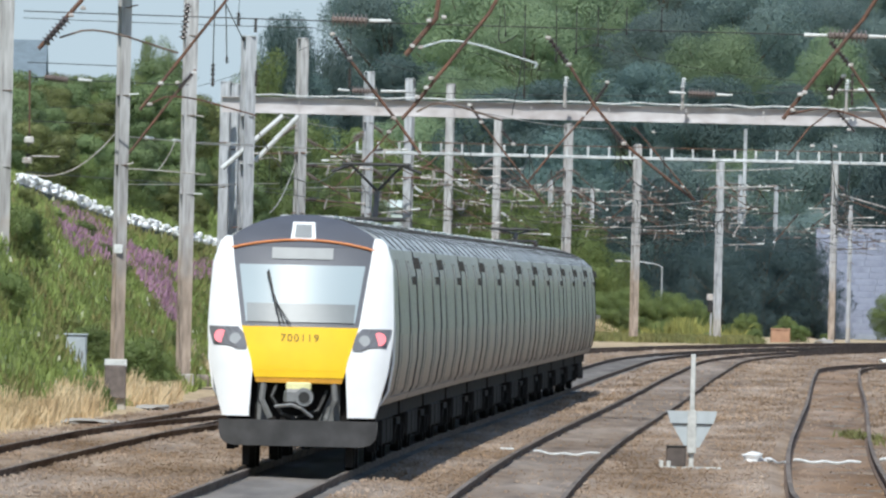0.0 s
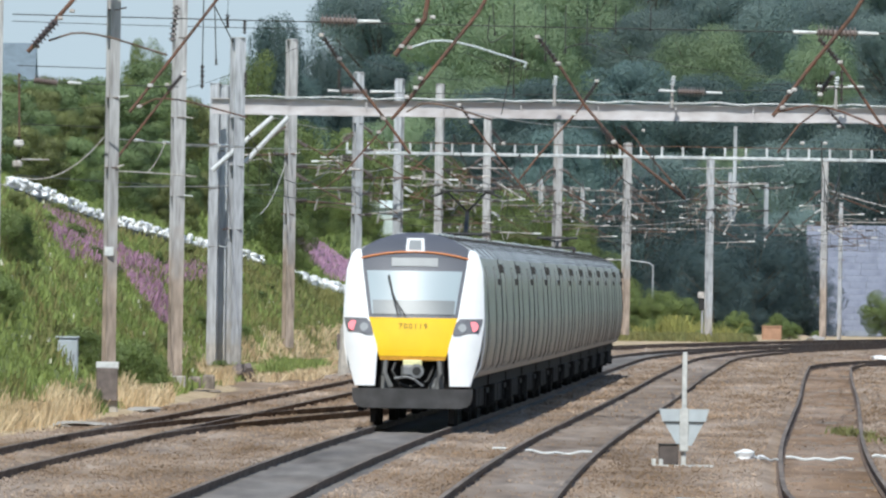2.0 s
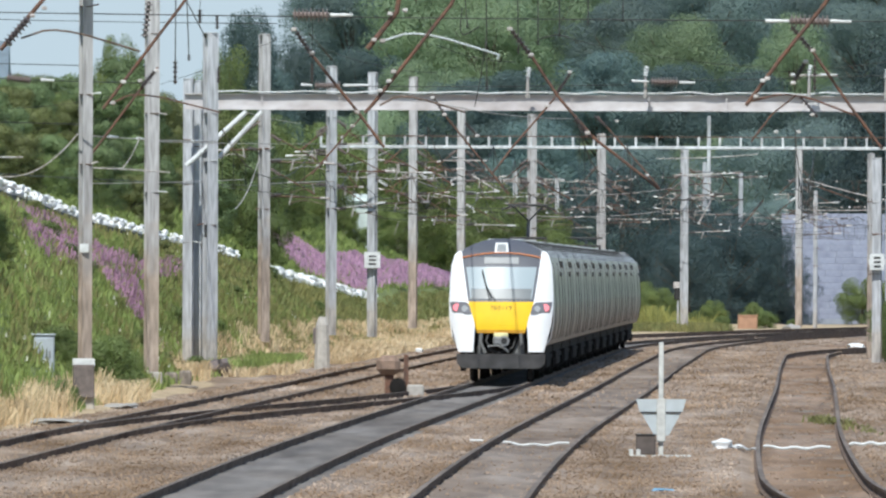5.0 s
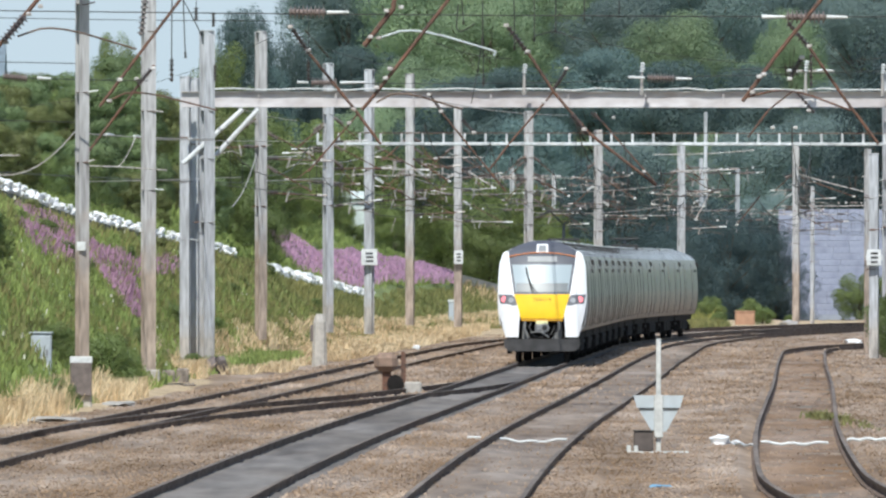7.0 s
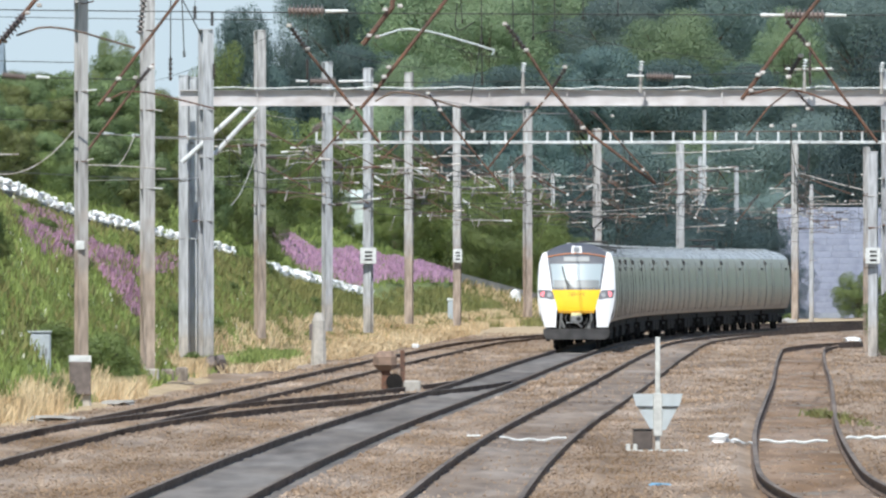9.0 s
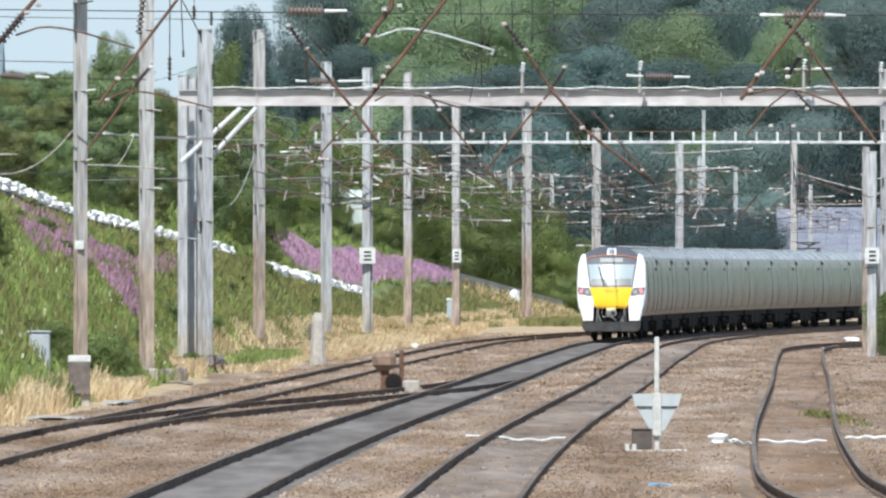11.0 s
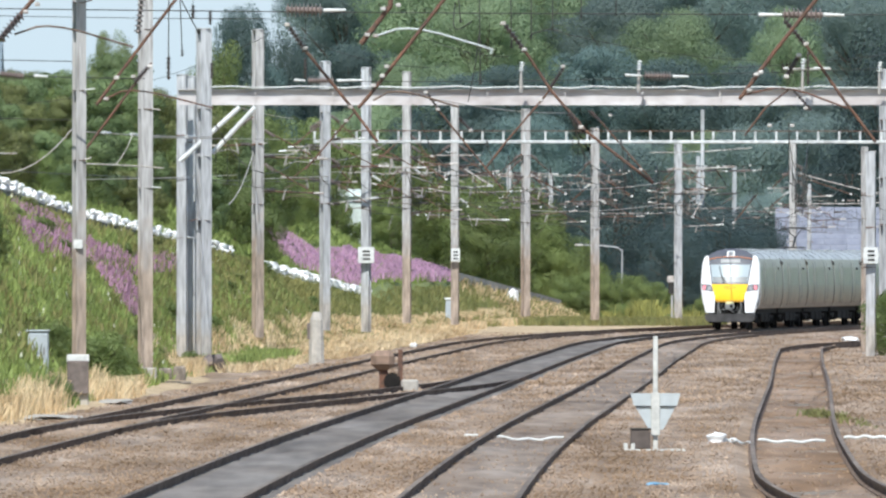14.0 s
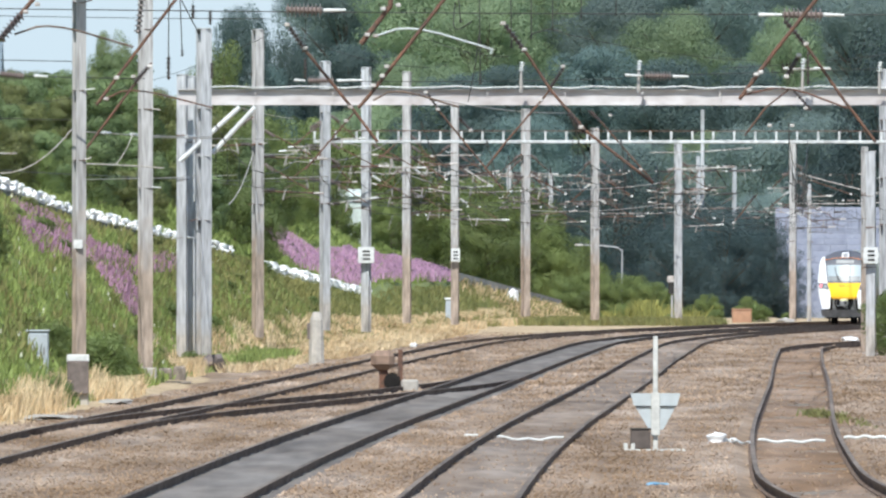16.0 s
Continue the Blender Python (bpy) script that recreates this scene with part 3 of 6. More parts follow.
def body_shell(root, y0, y1):
    low = [p for p in PROFILE if p[1] <= 1.25]
    up = [p for p in PROFILE if 1.15 <= p[1] <= 3.4]
    top = [p for p in PROFILE if p[1] >= 3.3]
    for pts, m, nm, lb in ((low, "body_low", "lower_body", "dust-browned lower side"), (up, "body", "side", "glossy grey body side")):
        for s in (-1, 1):
            shell(y0, y1, [(s * x, z) for x, z in pts], M[m], root, nm, lb)
    shell(y0, y1, top + [(-x, z) for x, z in top[::-1]][1:], M["roof"], root, "roof", "dull grey roof")


def build_car(front):
    root = empty("driving_car" if front else "train_car", Matrix(), "white and yellow cab end of a grey commuter train" if front else "grey commuter train car coupled in a long train", "train car", "cars of the train")
    y0, y1 = (1.7 if front else 0.22), CAR - 0.22
    body_shell(root, y0, y1)
    # end walls and the gangway to the next car
    part("end_wall", box(bmesh.new(), -1.25, 1.25, y1 - 0.05, y1, 1.0, 3.3), M["cab_dark"], root)
    if not front:
        part("end_wall", box(bmesh.new(), -1.25, 1.25, y0, y0 + 0.05, 1.0, 3.3), M["cab_dark"], root)
    part("gangway", box(bmesh.new(), -1.05, 1.05, y1, CAR + 0.22, 1.05, 3.45, 0.06), M["black"], root, "black gangway bellows")
    # cant rail gutter and the dark recess at the car's end
    for s in (-1, 1):
        bm = bmesh.new()
        side_panel(bm, s, CAR - 0.75, y1, 3.07, 3.25, 0.10, 0.12)
        part("end_pod", bm, M["black"], root, "dark square camera pod at the car end")
        bm = bmesh.new()
        side_panel(bm, s, 16.2, 16.6, 2.82, 2.95, 0.07, 0.09)
        part("door_lamp", bm, M["seam"], root, "small dark door warning lamp")
        bm = bmesh.new()
        side_panel(bm, s, y0, y1, 1.0, 1.1, 0.03)
        part("sill_rail", bm, M["body_low"], root)
        for yd in (5.4, 14.0):
            bm = bmesh.new()
            side_panel(bm, s, yd - 0.8, yd - 0.01, 1.12, 3.15, 0.012)
            d = part("door_leaf", bm, M["body"], root, "sliding door leaf")
            bm = bmesh.new()
            side_panel(bm, s, yd - 0.65, yd - 0.15, 2.05, 2.9, 0.022)
            part("door_window", bm, M["glass"], d)
            bm = bmesh.new()
            side_panel(bm, s, yd + 0.01, yd + 0.8, 1.12, 3.15, 0.012)
            d = part("door_leaf", bm, M["body"], root, "sliding door leaf")
            bm = bmesh.new()
            side_panel(bm, s, yd + 0.15, yd + 0.65, 2.05, 2.9, 0.022)
            part("door_window", bm, M["glass"], d)
            for ys in (yd - 0.87, yd + 0.87):
                bm = bmesh.new()
                side_panel(bm, s, ys - 0.06, ys + 0.06, 1.12, 3.2, 0.018)
                part("door_pillar", bm, M["rubber"], root, "dark rubber door edge")
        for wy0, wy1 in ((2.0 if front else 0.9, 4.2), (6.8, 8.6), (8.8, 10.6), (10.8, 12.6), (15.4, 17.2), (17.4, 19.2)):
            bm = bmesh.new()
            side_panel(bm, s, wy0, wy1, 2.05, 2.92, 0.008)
            part("side_window", bm, M["glass"], root, "side window, pale reflection put into its colour")
        bm = bmesh.new()
        side_panel(bm, s, y1 - 0.14, y1, 1.1, 3.4, 0.02)
        part("end_edge", bm, M["seam"], root)
    # roof gear
    for i, (a, b, h) in enumerate(((3.2, 6.6, 0.1), (8.2, 12.0, 0.12), (13.6, 17.4, 0.1))):
        part("roof_unit", box(bmesh.new(), -0.42, 0.42, a, b, 3.70, 3.80 + h * 0.4, 0.02), M["roof"], root, "flat roof-mounted equipment cover")
    for yy in (3.0, 7.4, 12.4, 17.8):
        bm = bmesh.new()
        pts = [(s * x, yy, z + 0.006) for s, seq in ((1, PROFILE[5:]), (-1, PROFILE[5:-1][::-1])) for x, z in seq]
        polyrod(bm, pts, 0.016, 5)
        part("roof_rib", bm, M["seam"], root)
    # running gear
    bm = bmesh.new()
    box(bm, -1.12, 1.12, y0 + (0.2 if front else 0.6), y1 - 0.4, 0.74, 1.0)
    part("underframe", bm, M["under"], root)
    for a, b in ((6.0, 9.0), (9.4, 12.2), (12.5, 14.0)):
        part("equipment_box", box(bmesh.new(), -1.15, 1.15, a, b, 0.34, 0.76, 0.04), M["under"], root)
    for yb in (3.4, 16.6):
        bm = bmesh.new()
        for s in (-1, 1):
            box(bm, s * 0.98 - 0.07, s * 0.98 + 0.07, yb - 1.6, yb + 1.6, 0.42, 0.66)
            for w in (-1.1, 1.1):
                box(bm, s * 1.06 - 0.06, s * 1.06 + 0.06, yb + w - 0.18, yb + w + 0.18, 0.28, 0.56)
        box(bm, -0.92, 0.92, yb - 0.3, yb + 0.3, 0.45, 0.62)
        part("bogie_frame", bm, M["under"], root)
        wheelset(root, yb - 1.1)
        wheelset(root, yb + 1.1)
    return root


def nose(z):
    """How far the face lies back from the nose at a height."""
    pts = [(0.3, 0.06), (0.8, 0.0), (1.6, 0.04), (2.15, 0.16), (3.1, 0.62), (3.45, 0.86), (3.7, 1.2), (3.85, 1.66)]
    for (z0, d0), (z1, d1) in zip(pts, pts[1:]):
        if z <= z1:
            return d0 + (d1 - d0) * max(0.0, z - z0) / (z1 - z0)
    return 1.66


def face_panel(rows, proud, thick=0.05, cols=8):
    """A panel on the curved face. Rows: height, edge, edge."""
    bm = bmesh.new()
    grid = []
    for z, a, b in rows:
        line = []
        for k in range(cols + 1):
            x = a + (b - a) * k / cols
            y = nose(z) + 0.20 * (x / 1.3) ** 2 + 0.16 * max(0.0, abs(x) - 1.0) ** 2 * 8 - proud
            line.append(bm.verts.new((x, y, z)))
        grid.append(line)
    for r, q in zip(grid, grid[1:]):
        for k in range(cols):
            bm.faces.new((r[k], r[k + 1], q[k + 1], q[k]))
    r = bmesh.ops.extrude_face_region(bm, geom=bm.faces[:])
    bmesh.ops.translate(bm, verts=[v for v in r["geom"] if isinstance(v, bmesh.types.BMVert)], vec=(0, thick, 0))
    bmesh.ops.recalc_face_normals(bm, faces=bm.faces[:])
    return bm


def interp(tab, z):
    for (z0, v0), (z1, v1) in zip(tab, tab[1:]):
        if z <= z1:
            return v0 + (v1 - v0) * max(0.0, (z - z0) / (z1 - z0))
    return tab[-1][1]


OUT = [(0.80, 1.14), (1.0, 1.2), (1.5, 1.33), (2.05, 1.40), (2.6, 1.385), (3.1, 1.35), (3.42, 1.25), (3.52, 1.14)]
INN = [(0.80, 0.74), (1.5, 0.70), (1.62, 0.72), (2.15, 0.88), (3.1, 1.02), (3.45, 1.06), (3.52, 1.08)]


def build_cab(root):
    zs = [0.80, 0.95, 1.1, 1.3, 1.5, 1.62, 1.8, 2.0, 2.15, 2.4, 2.7, 2.9, 3.1, 3.3, 3.42, 3.5]
    for s in (-1, 1):
        rows = [(z, s * interp(INN, z), s * interp(OUT, z)) for z in zs]
        p = part("cab_pillar", face_panel(rows, 0.05, 1.1, 12), M["cab_white"], root, "glossy white cab corner", smooth=True)
        # side cheek behind the pillar
        bm = bmesh.new()
        side_panel(bm, s, 1.32, 1.75, 0.98, 3.40, 0.004)
        part("cab_cheek", bm, M["cab_white"], root)
        rows = [(1.80, s * 0.80, s * 0.93), (1.86, s * 0.79, s * 1.30), (2.04, s * 0.84, s * 1.36), (2.14, s * 0.93, s * 1.375)]
        hl = part("lamp_housing", face_panel(rows, 0.065, 0.05, 6), M["housing"], root, "dark swept-back lamp cluster")
        for nm, x, z, r, mm, lb in (("tail_lamp", 1.19, 1.99, 0.10, "tail", "lit red tail lamp"), ("headlamp", 0.97, 1.96, 0.085, "lamp", "clear unlit headlamp")):
            bm = bmesh.new()
            yy = nose(z) + 0.20 * (x / 1.3) ** 2 + 1.28 * max(0.0, x - 1.0) ** 2
            rod(bm, (s * x, yy - 0.085, z), (s * x, yy, z), r, n=16)
            part(nm, bm, M[mm], hl, lb)
    band = [(z, -interp(INN, z) - 0.02, interp(INN, z) + 0.02) for z in (2.12, 2.4, 2.7, 3.1, 3.3, 3.45)]
    part("window_surround", face_panel(band, 0.0, 0.06, 14), M["cab_dark"], root, "dark grey windscreen surround", smooth=True)
    w = part("windscreen", face_panel([(z, -interp(INN, z) + 0.07, interp(INN, z) - 0.07) for z in (2.22, 2.5, 2.8, 3.08)], 0.012, 0.03, 14), M["screen"], root, "raked windscreen, pale sky reflection put into its colour", smooth=True)
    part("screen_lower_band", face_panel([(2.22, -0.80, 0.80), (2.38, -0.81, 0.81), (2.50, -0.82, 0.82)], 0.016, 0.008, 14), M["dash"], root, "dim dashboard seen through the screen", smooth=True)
    part("destination_display", face_panel([(3.17, -0.46, 0.46), (3.34, -0.46, 0.46)], 0.02, 0.03, 8), M["display"], root, "unlit grey destination display")
    part("yellow_panel", face_panel([(z, -interp(INN, z) - 0.01, interp(INN, z) + 0.01) for z in (1.50, 1.62, 1.9, 2.15)], 0.03, 0.08, 12), M["yellow"], root, "bright yellow warning panel", smooth=True)
    part("yellow_lip", face_panel([(1.39, -0.665, 0.665), (1.499, -0.705, 0.705)], 0.03, 0.08, 12), M["yellow"], root)
    # where the panel curves under: its shade is painted as darker orange
    part("lower_lip", face_panel([(1.31, -0.64, 0.64), (1.388, -0.665, 0.665)], 0.02, 0.08, 12), M["lip"], root, "orange-brown lower lip, shade painted into the yellow")
    # brow of the roof with an orange line
    brow = [(z, -h, h) for z, h in ((3.36, 1.12), (3.46, 1.11), (3.57, 0.98), (3.68, 0.78), (3.76, 0.57), (3.81, 0.37), (3.84, 0.16))]
    part("roof_brow", face_panel(brow, 0.01, 0.5, 14), M["cab_dark"], root, "dark domed roof brow", smooth=True)
    bm = bmesh.new()
    pts = []
    for k in range(17):
        x = -1.08 + 2.16 * k / 16
        z = 3.32 + 0.14 * (1 - (x / 1.08) ** 2)
        pts.append((x, nose(z) + 0.2 * (x / 1.3) ** 2 - 0.03, z))
    polyrod(bm, pts, 0.02, 6)
    part("orange_stripe", bm, M["orange"], root, "thin orange line over the windscreen")
    hl = part("top_lamp_housing", face_panel([(3.47, -0.19, 0.19), (3.73, -0.165, 0.165)], 0.06, 0.1, 4), M["cab_white"], root, "white roof lamp housing")
    part("top_lamp", face_panel([(3.50, -0.13, 0.13), (3.69, -0.115, 0.115)], 0.075, 0.04, 4), M["display"], hl)
    # wiper
    bm = bmesh.new()
    def on(x, z, p=0.09):
        return (x, nose(z) + 0.2 * (x / 1.3) ** 2 - p, z)
    rod(bm, on(-0.30, 2.2), on(-0.52, 2.97), 0.012)
    rod(bm, on(-0.14, 2.18), on(-0.44, 2.62), 0.01)
    rod(bm, on(-0.24, 2.2), on(-0.40, 2.62), 0.008)
    wp = part("wiper", bm, M["black"], root, "black windscreen wiper")
    bm = bmesh.new()
    polyrod(bm, [on(-0.36, 2.4, 0.12), on(-0.43, 2.7, 0.12), on(-0.50, 3.0, 0.12)], 0.013, 6)
    part("blade", bm, M["black"], wp)
    # number on the yellow panel
    for k, ch in enumerate("700119"):
        cu = bpy.data.curves.new("digit", "FONT")
        cu.body, cu.size, cu.align_x, cu.extrude = ch, 0.165, "CENTER", 0.001
        tmp = new("digit", cu)
        me = bpy.data.meshes.new_from_object(tmp.evaluated_get(bpy.context.evaluated_depsgraph_get()))
        bpy.data.objects.remove(tmp)
        me.materials.clear()
        me.materials.append(M["orange_dark"])
        num = new("digit", me)
        num.parent = root
        x = (k - 2.5) * 0.1
        num.matrix_basis = pose(x, nose(1.93) + 0.2 * (x / 1.3) ** 2 - 0.037, 1.93, 77.7, 0, 0)
    # coupler bay
    part("coupler_bay", box(bmesh.new(), -1.05, 1.05, 0.42, 0.9, 0.55, 1.5), M["under"], root, "dark recess round the coupler")
    part("coupler_light", box(bmesh.new(), -0.19, 0.19, -0.02, 0.2, 1.2, 1.32, 0.02), M["lamp_box"], root, "pale yellow box above the coupler")
    bm = bmesh.new()
    box(bm, -0.22, 0.2, -0.12, 0.6, 0.98, 1.22, 0.05)
    rod(bm, (0.09, -0.16, 1.1), (0.09, 0.3, 1.1), 0.14, n=14)
    cp = part("coupler", bm, M["steel"], root, "worn steel automatic coupler")
    part("coupler_mouth", rod(bmesh.new(), (0.09, -0.18, 1.1), (0.09, -0.1, 1.1), 0.085, n=14), M["black"], cp)
    bm = bmesh.new()
    polyrod(bm, [(-0.35, -0.1, 0.95), (-0.1, -0.14, 0.98), (0.05, -0.14, 0.93), (0.22, -0.12, 0.8)], 0.025)
    part("uncoupling_lever", bm, M["steel"], root)
    for s, w in ((-1, 0.10), (1, 0.2)):
        bm = bmesh.new()
        f = [bm.verts.new((s * x, 0.3, z)) for x, z in ((0.62, 0.74), (0.62 - w * 1.6, 0.74), (0.62 - w * 0.4, 1.3), (0.62, 1.3))]
        r = bmesh.ops.extrude_face_region(bm, geom=[bm.faces.new(f)])
        bmesh.ops.translate(bm, verts=[v for v in r["geom"] if isinstance(v, bmesh.types.BMVert)], vec=(0, 0.08, 0))
        bmesh.ops.recalc_face_normals(bm, faces=bm.faces[:])
        part("gusset", bm, M["under_hose"], root, "grimy grey bracket plate by the coupler")
    bm = bmesh.new()
    polyrod(bm, [(-0.3, 0.15, 1.36), (-0.4, 0.0, 1.1), (-0.25, -0.05, 0.85), (-0.05, 0.05, 0.78), (0.3, 0.1, 0.9), (0.42, 0.2, 1.2)], 0.03)
    part("cable_loop", bm, M["black"], root, "black hanging cable loop")
    for s in (-1, 1):
        bm = bmesh.new()
        polyrod(bm, [(s * 0.52, 0.1, 1.38), (s * 0.55, 0.06, 1.05), (s * 0.42, 0.04, 0.78)], 0.05)
        part("hose", bm, M["under_hose"], root, "grey brake hose")
    bm = face_panel([(0.36, -0.95, 0.95), (0.39, -1.08, 1.08), (0.47, -1.16, 1.16), (0.60, -1.19, 1.19), (0.75, -1.19, 1.19)], 0.12, 0.4, 14)
    part("obstacle_deflector", bm, M["deflector"], root, "black obstacle deflector under the nose", smooth=True)
    for s in (-1, 1):
        part("rail_guard", box(bmesh.new(), s * 0.78 - 0.05, s * 0.78 + 0.05, 0.25, 0.45, 0.06, 0.40), M["under"], root)




def add_pantograph(root):
    pg = part("pantograph", polyrod(bmesh.new(), [(-0.5, 9.6, 3.95), (0.5, 9.6, 3.95), (0.5, 11.2, 3.95), (-0.5, 11.2, 3.95), (-0.5, 9.6, 3.95)], 0.04), M["black"], root, "raised black pantograph")
    bm = bmesh.new()
    rod(bm, (0, 9.7, 3.95), (0, 11.3, 4.45), 0.05)
    for s in (-1, 1):
        rod(bm, (0, 11.3, 4.45), (s * 0.45, 10.2, 4.9), 0.025)
        rod(bm, (s * 0.45, 10.2, 4.9), (s * 0.8, 10.2, 4.78), 0.03)
    rod(bm, (-0.6, 10.1, 4.92), (0.6, 10.1, 4.92), 0.03)
    rod(bm, (-0.6, 10.35, 4.92), (0.6, 10.35, 4.92), 0.03)
    part("collector_head", bm, M["black"], pg)
    bm = bmesh.new()
    for s in (-0.5, 0.5):
        for y in (9.6, 11.2):
            for k in range(4):
                rod(bm, (s, y, 3.8 + 0.04 * k), (s, y, 3.815 + 0.04 * k), 0.07)
    part("insulator", bm, M["insulator"], pg)


cab_car = build_car(True)
build_cab(cab_car)
plain_car = build_car(False)
CARS = [cab_car, plain_car] + [copy_thing(plain_car, Matrix()) for _ in range(10)]
add_pantograph(CARS[2])


def add_folded_pantograph(root):
    pg = part("folded_pantograph", polyrod(bmesh.new(), [(-0.5, 8.8, 3.93), (0.5, 8.8, 3.93), (0.5, 10.4, 3.93), (-0.5, 10.4, 3.93), (-0.5, 8.8, 3.93)], 0.04), M["black"], root, "folded black pantograph")
    bm = bmesh.new()
    rod(bm, (0, 8.9, 3.96), (0, 10.5, 4.1), 0.05)
    for sd in (-1, 1):
        rod(bm, (0, 10.5, 4.1), (sd * 0.4, 9.0, 4.2), 0.028)
    rod(bm, (-0.6, 8.95, 4.22), (0.6, 8.95, 4.22), 0.035)
    rod(bm, (-0.6, 9.2, 4.22), (0.6, 9.2, 4.22), 0.035)
    part("collector_head", bm, M["black"], pg)
    bm = bmesh.new()
    for sd in (-0.5, 0.5):
        for y in (8.8, 10.4):
            ribbed(bm, (sd, y, 3.74), (sd, y, 3.92), 0.08, 4)
    part("insulator", bm, M["insulator"], pg)


add_folded_pantograph(CARS[9])

# the tail of the train stands 54 m past the 230 m mark at the start and runs on, at first a little faster
RUN_START, RUN_SPEED = 54.0, 43.5
ROUTE = [(0.0, base(230.0), 230.0)]
for _k in range(1, 5800):
    _s, _x, _y = ROUTE[-1]
    _y2 = _y + 0.2
    ROUTE.append((_s + math.hypot(0.2, base(_y2) - _x), base(_y2), _y2))
ROUTE = np.array(ROUTE)


def run_at(t):
    """Distance at a time."""
    return RUN_START + RUN_SPEED * t + 6.0 * (1 - math.exp(-t / 2.0))


def on_route(s):
    return float(np.interp(s, ROUTE[:, 0], ROUTE[:, 1])), float(np.interp(s, ROUTE[:, 0], ROUTE[:, 2]))


def car_pose(s):
    """A car whose rear end is at s, held by its two bogies."""
    (xa, ya), (xb, yb) = on_route(s + 3.4), on_route(s + 16.6)
    turn = math.atan2(-(xb - xa), yb - ya)
    return Matrix.Translation((xa + 3.4 * math.sin(turn), ya - 3.4 * math.cos(turn), 0)) @ Matrix.Rotation(turn, 4, "Z")


# ---- vegetation ----
def leaves(name, blobs, n, size, seed, material):
    """A crown of small leaves gathered round many clump centres."""
    rng = np.random.RandomState(seed)
    cs = np.array([b[0] for b in blobs], float)
    rs = np.array([b[1] for b in blobs], float)
    pick = rng.choice(len(blobs), n, p=(rs.prod(1) ** 0.67) / (rs.prod(1) ** 0.67).sum())
    d = rng.normal(size=(n, 3))
    d /= np.linalg.norm(d, axis=1)[:, None]
    c = cs[pick] + d * rs[pick] * (0.72 + 0.34 * rng.rand(n, 1))
    a = rng.normal(size=(n, 3))
    a /= np.linalg.norm(a, axis=1)[:, None]
    nrm = d * 0.9 + rng.normal(size=(n, 3)) * 0.38
    b = np.cross(nrm, a)
    b /= np.linalg.norm(b, axis=1)[:, None] + 1e-9
    a = np.cross(b, nrm)
    a /= np.linalg.norm(a, axis=1)[:, None] + 1e-9
    sz = size * (0.6 + 0.8 * rng.rand(n, 1))
    v = np.stack([c - a * sz, c - b * sz * 0.55, c + a * sz, c + b * sz * 0.55], 1).reshape(-1, 3)
    f = np.arange(4 * n).reshape(-1, 4)
    me = from_arrays(name, v.tolist(), f.tolist(), material)
    # leaves of a clump lie like its outer skin and shade as one soft mass
    out = c - cs.mean(0)
    out /= np.linalg.norm(out, axis=1)[:, None] + 1e-9
    soft = d * 0.75 + out * 0.45 + nrm * 0.30
    soft /= np.linalg.norm(soft, axis=1)[:, None] + 1e-9
    for p in me.polygons:
        p.use_smooth = True
    me.normals_split_custom_set_from_vertices(np.repeat(soft, 4, axis=0).tolist())
    return me


def crown_blobs(rng, h, w, k, low=0.3):
    out = []
    for _ in range(k):
        t = rng.rand() ** 0.8
        z = h * (low + (1 - low) * t) * 0.95
        r = w * 0.5 * math.sqrt(max(0.05, 1 - ((t - 0.4) / 0.68) ** 2))
        an = rng.rand() * 6.283
        q = r * math.sqrt(rng.rand())
        s = w * (0.10 + 0.11 * rng.rand())
        out.append(((q * math.cos(an), q * math.sin(an), z), (s, s, s * 0.8)))
    return out


def tree_proto(name, h, w, n, size, seed, material, label, category="tree", group="", low=0.25, k=42):
    rng = np.random.RandomState(seed)
    root = empty(name, Matrix.Translation((0, -400, 0)), label, category, group)
    blobs = crown_blobs(rng, h, w, k, low)
    bm = bmesh.new()
    rod(bm, (0, 0, -0.6), (0, 0, h * 0.45), w * 0.035, w * 0.02)
    rod(bm, (0, 0, h * 0.45), (0.1, 0, h * 0.85), w * 0.02, w * 0.006)
    for (c, s) in blobs[::4]:
        rod(bm, (0, 0, max(0.1, c[2] * 0.55)), c, w * 0.012, w * 0.004, n=5)
    part("trunk", bm, M["bark"], root)
    cr = new("crown", leaves("crown", blobs, n, size, seed, M[material]))
    cr.parent = root
    return root


def plant(proto, x, y, s=1.0, turn=0.0, sink=0.1, sz=None):
    m = Matrix.Translation((x, y, land(x, y) - sink)) @ Matrix.Rotation(turn, 4, "Z") @ Matrix.Diagonal((s, s, sz or s, 1))
    ob = copy_thing(proto, m)
    ob.scale = (s, s, sz or s)
    return ob


# the first three carry aerial haze in their leaf colours
FAR = [tree_proto("broadleaf_tree", 13, 11, 84000, 0.08, 11, "leaf_hazed", "leafy green tree in a hillside wood, haze put into its colour", group="hillside wood", low=0.12, k=80),
       tree_proto("broadleaf_tree", 14, 10, 84000, 0.08, 12, "leaf_dark_hazed", "dark green tree in a hillside wood, blue haze put into its colour", group="hillside wood", low=0.1, k=80),
       tree_proto("broadleaf_tree", 12, 12, 84000, 0.08, 13, "leaf_hill_hazed", "broad tree in a hillside wood, paled by haze put into its colour", group="hillside wood", low=0.08, k=80),
       tree_proto("broadleaf_tree", 9, 8, 56000, 0.07, 14, "leaf_bright", "mid-green tree behind the bank", group="trees behind the bank", low=0.05, k=70),
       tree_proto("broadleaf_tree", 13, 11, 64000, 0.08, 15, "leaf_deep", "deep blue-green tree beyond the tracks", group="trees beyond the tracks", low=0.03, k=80)]
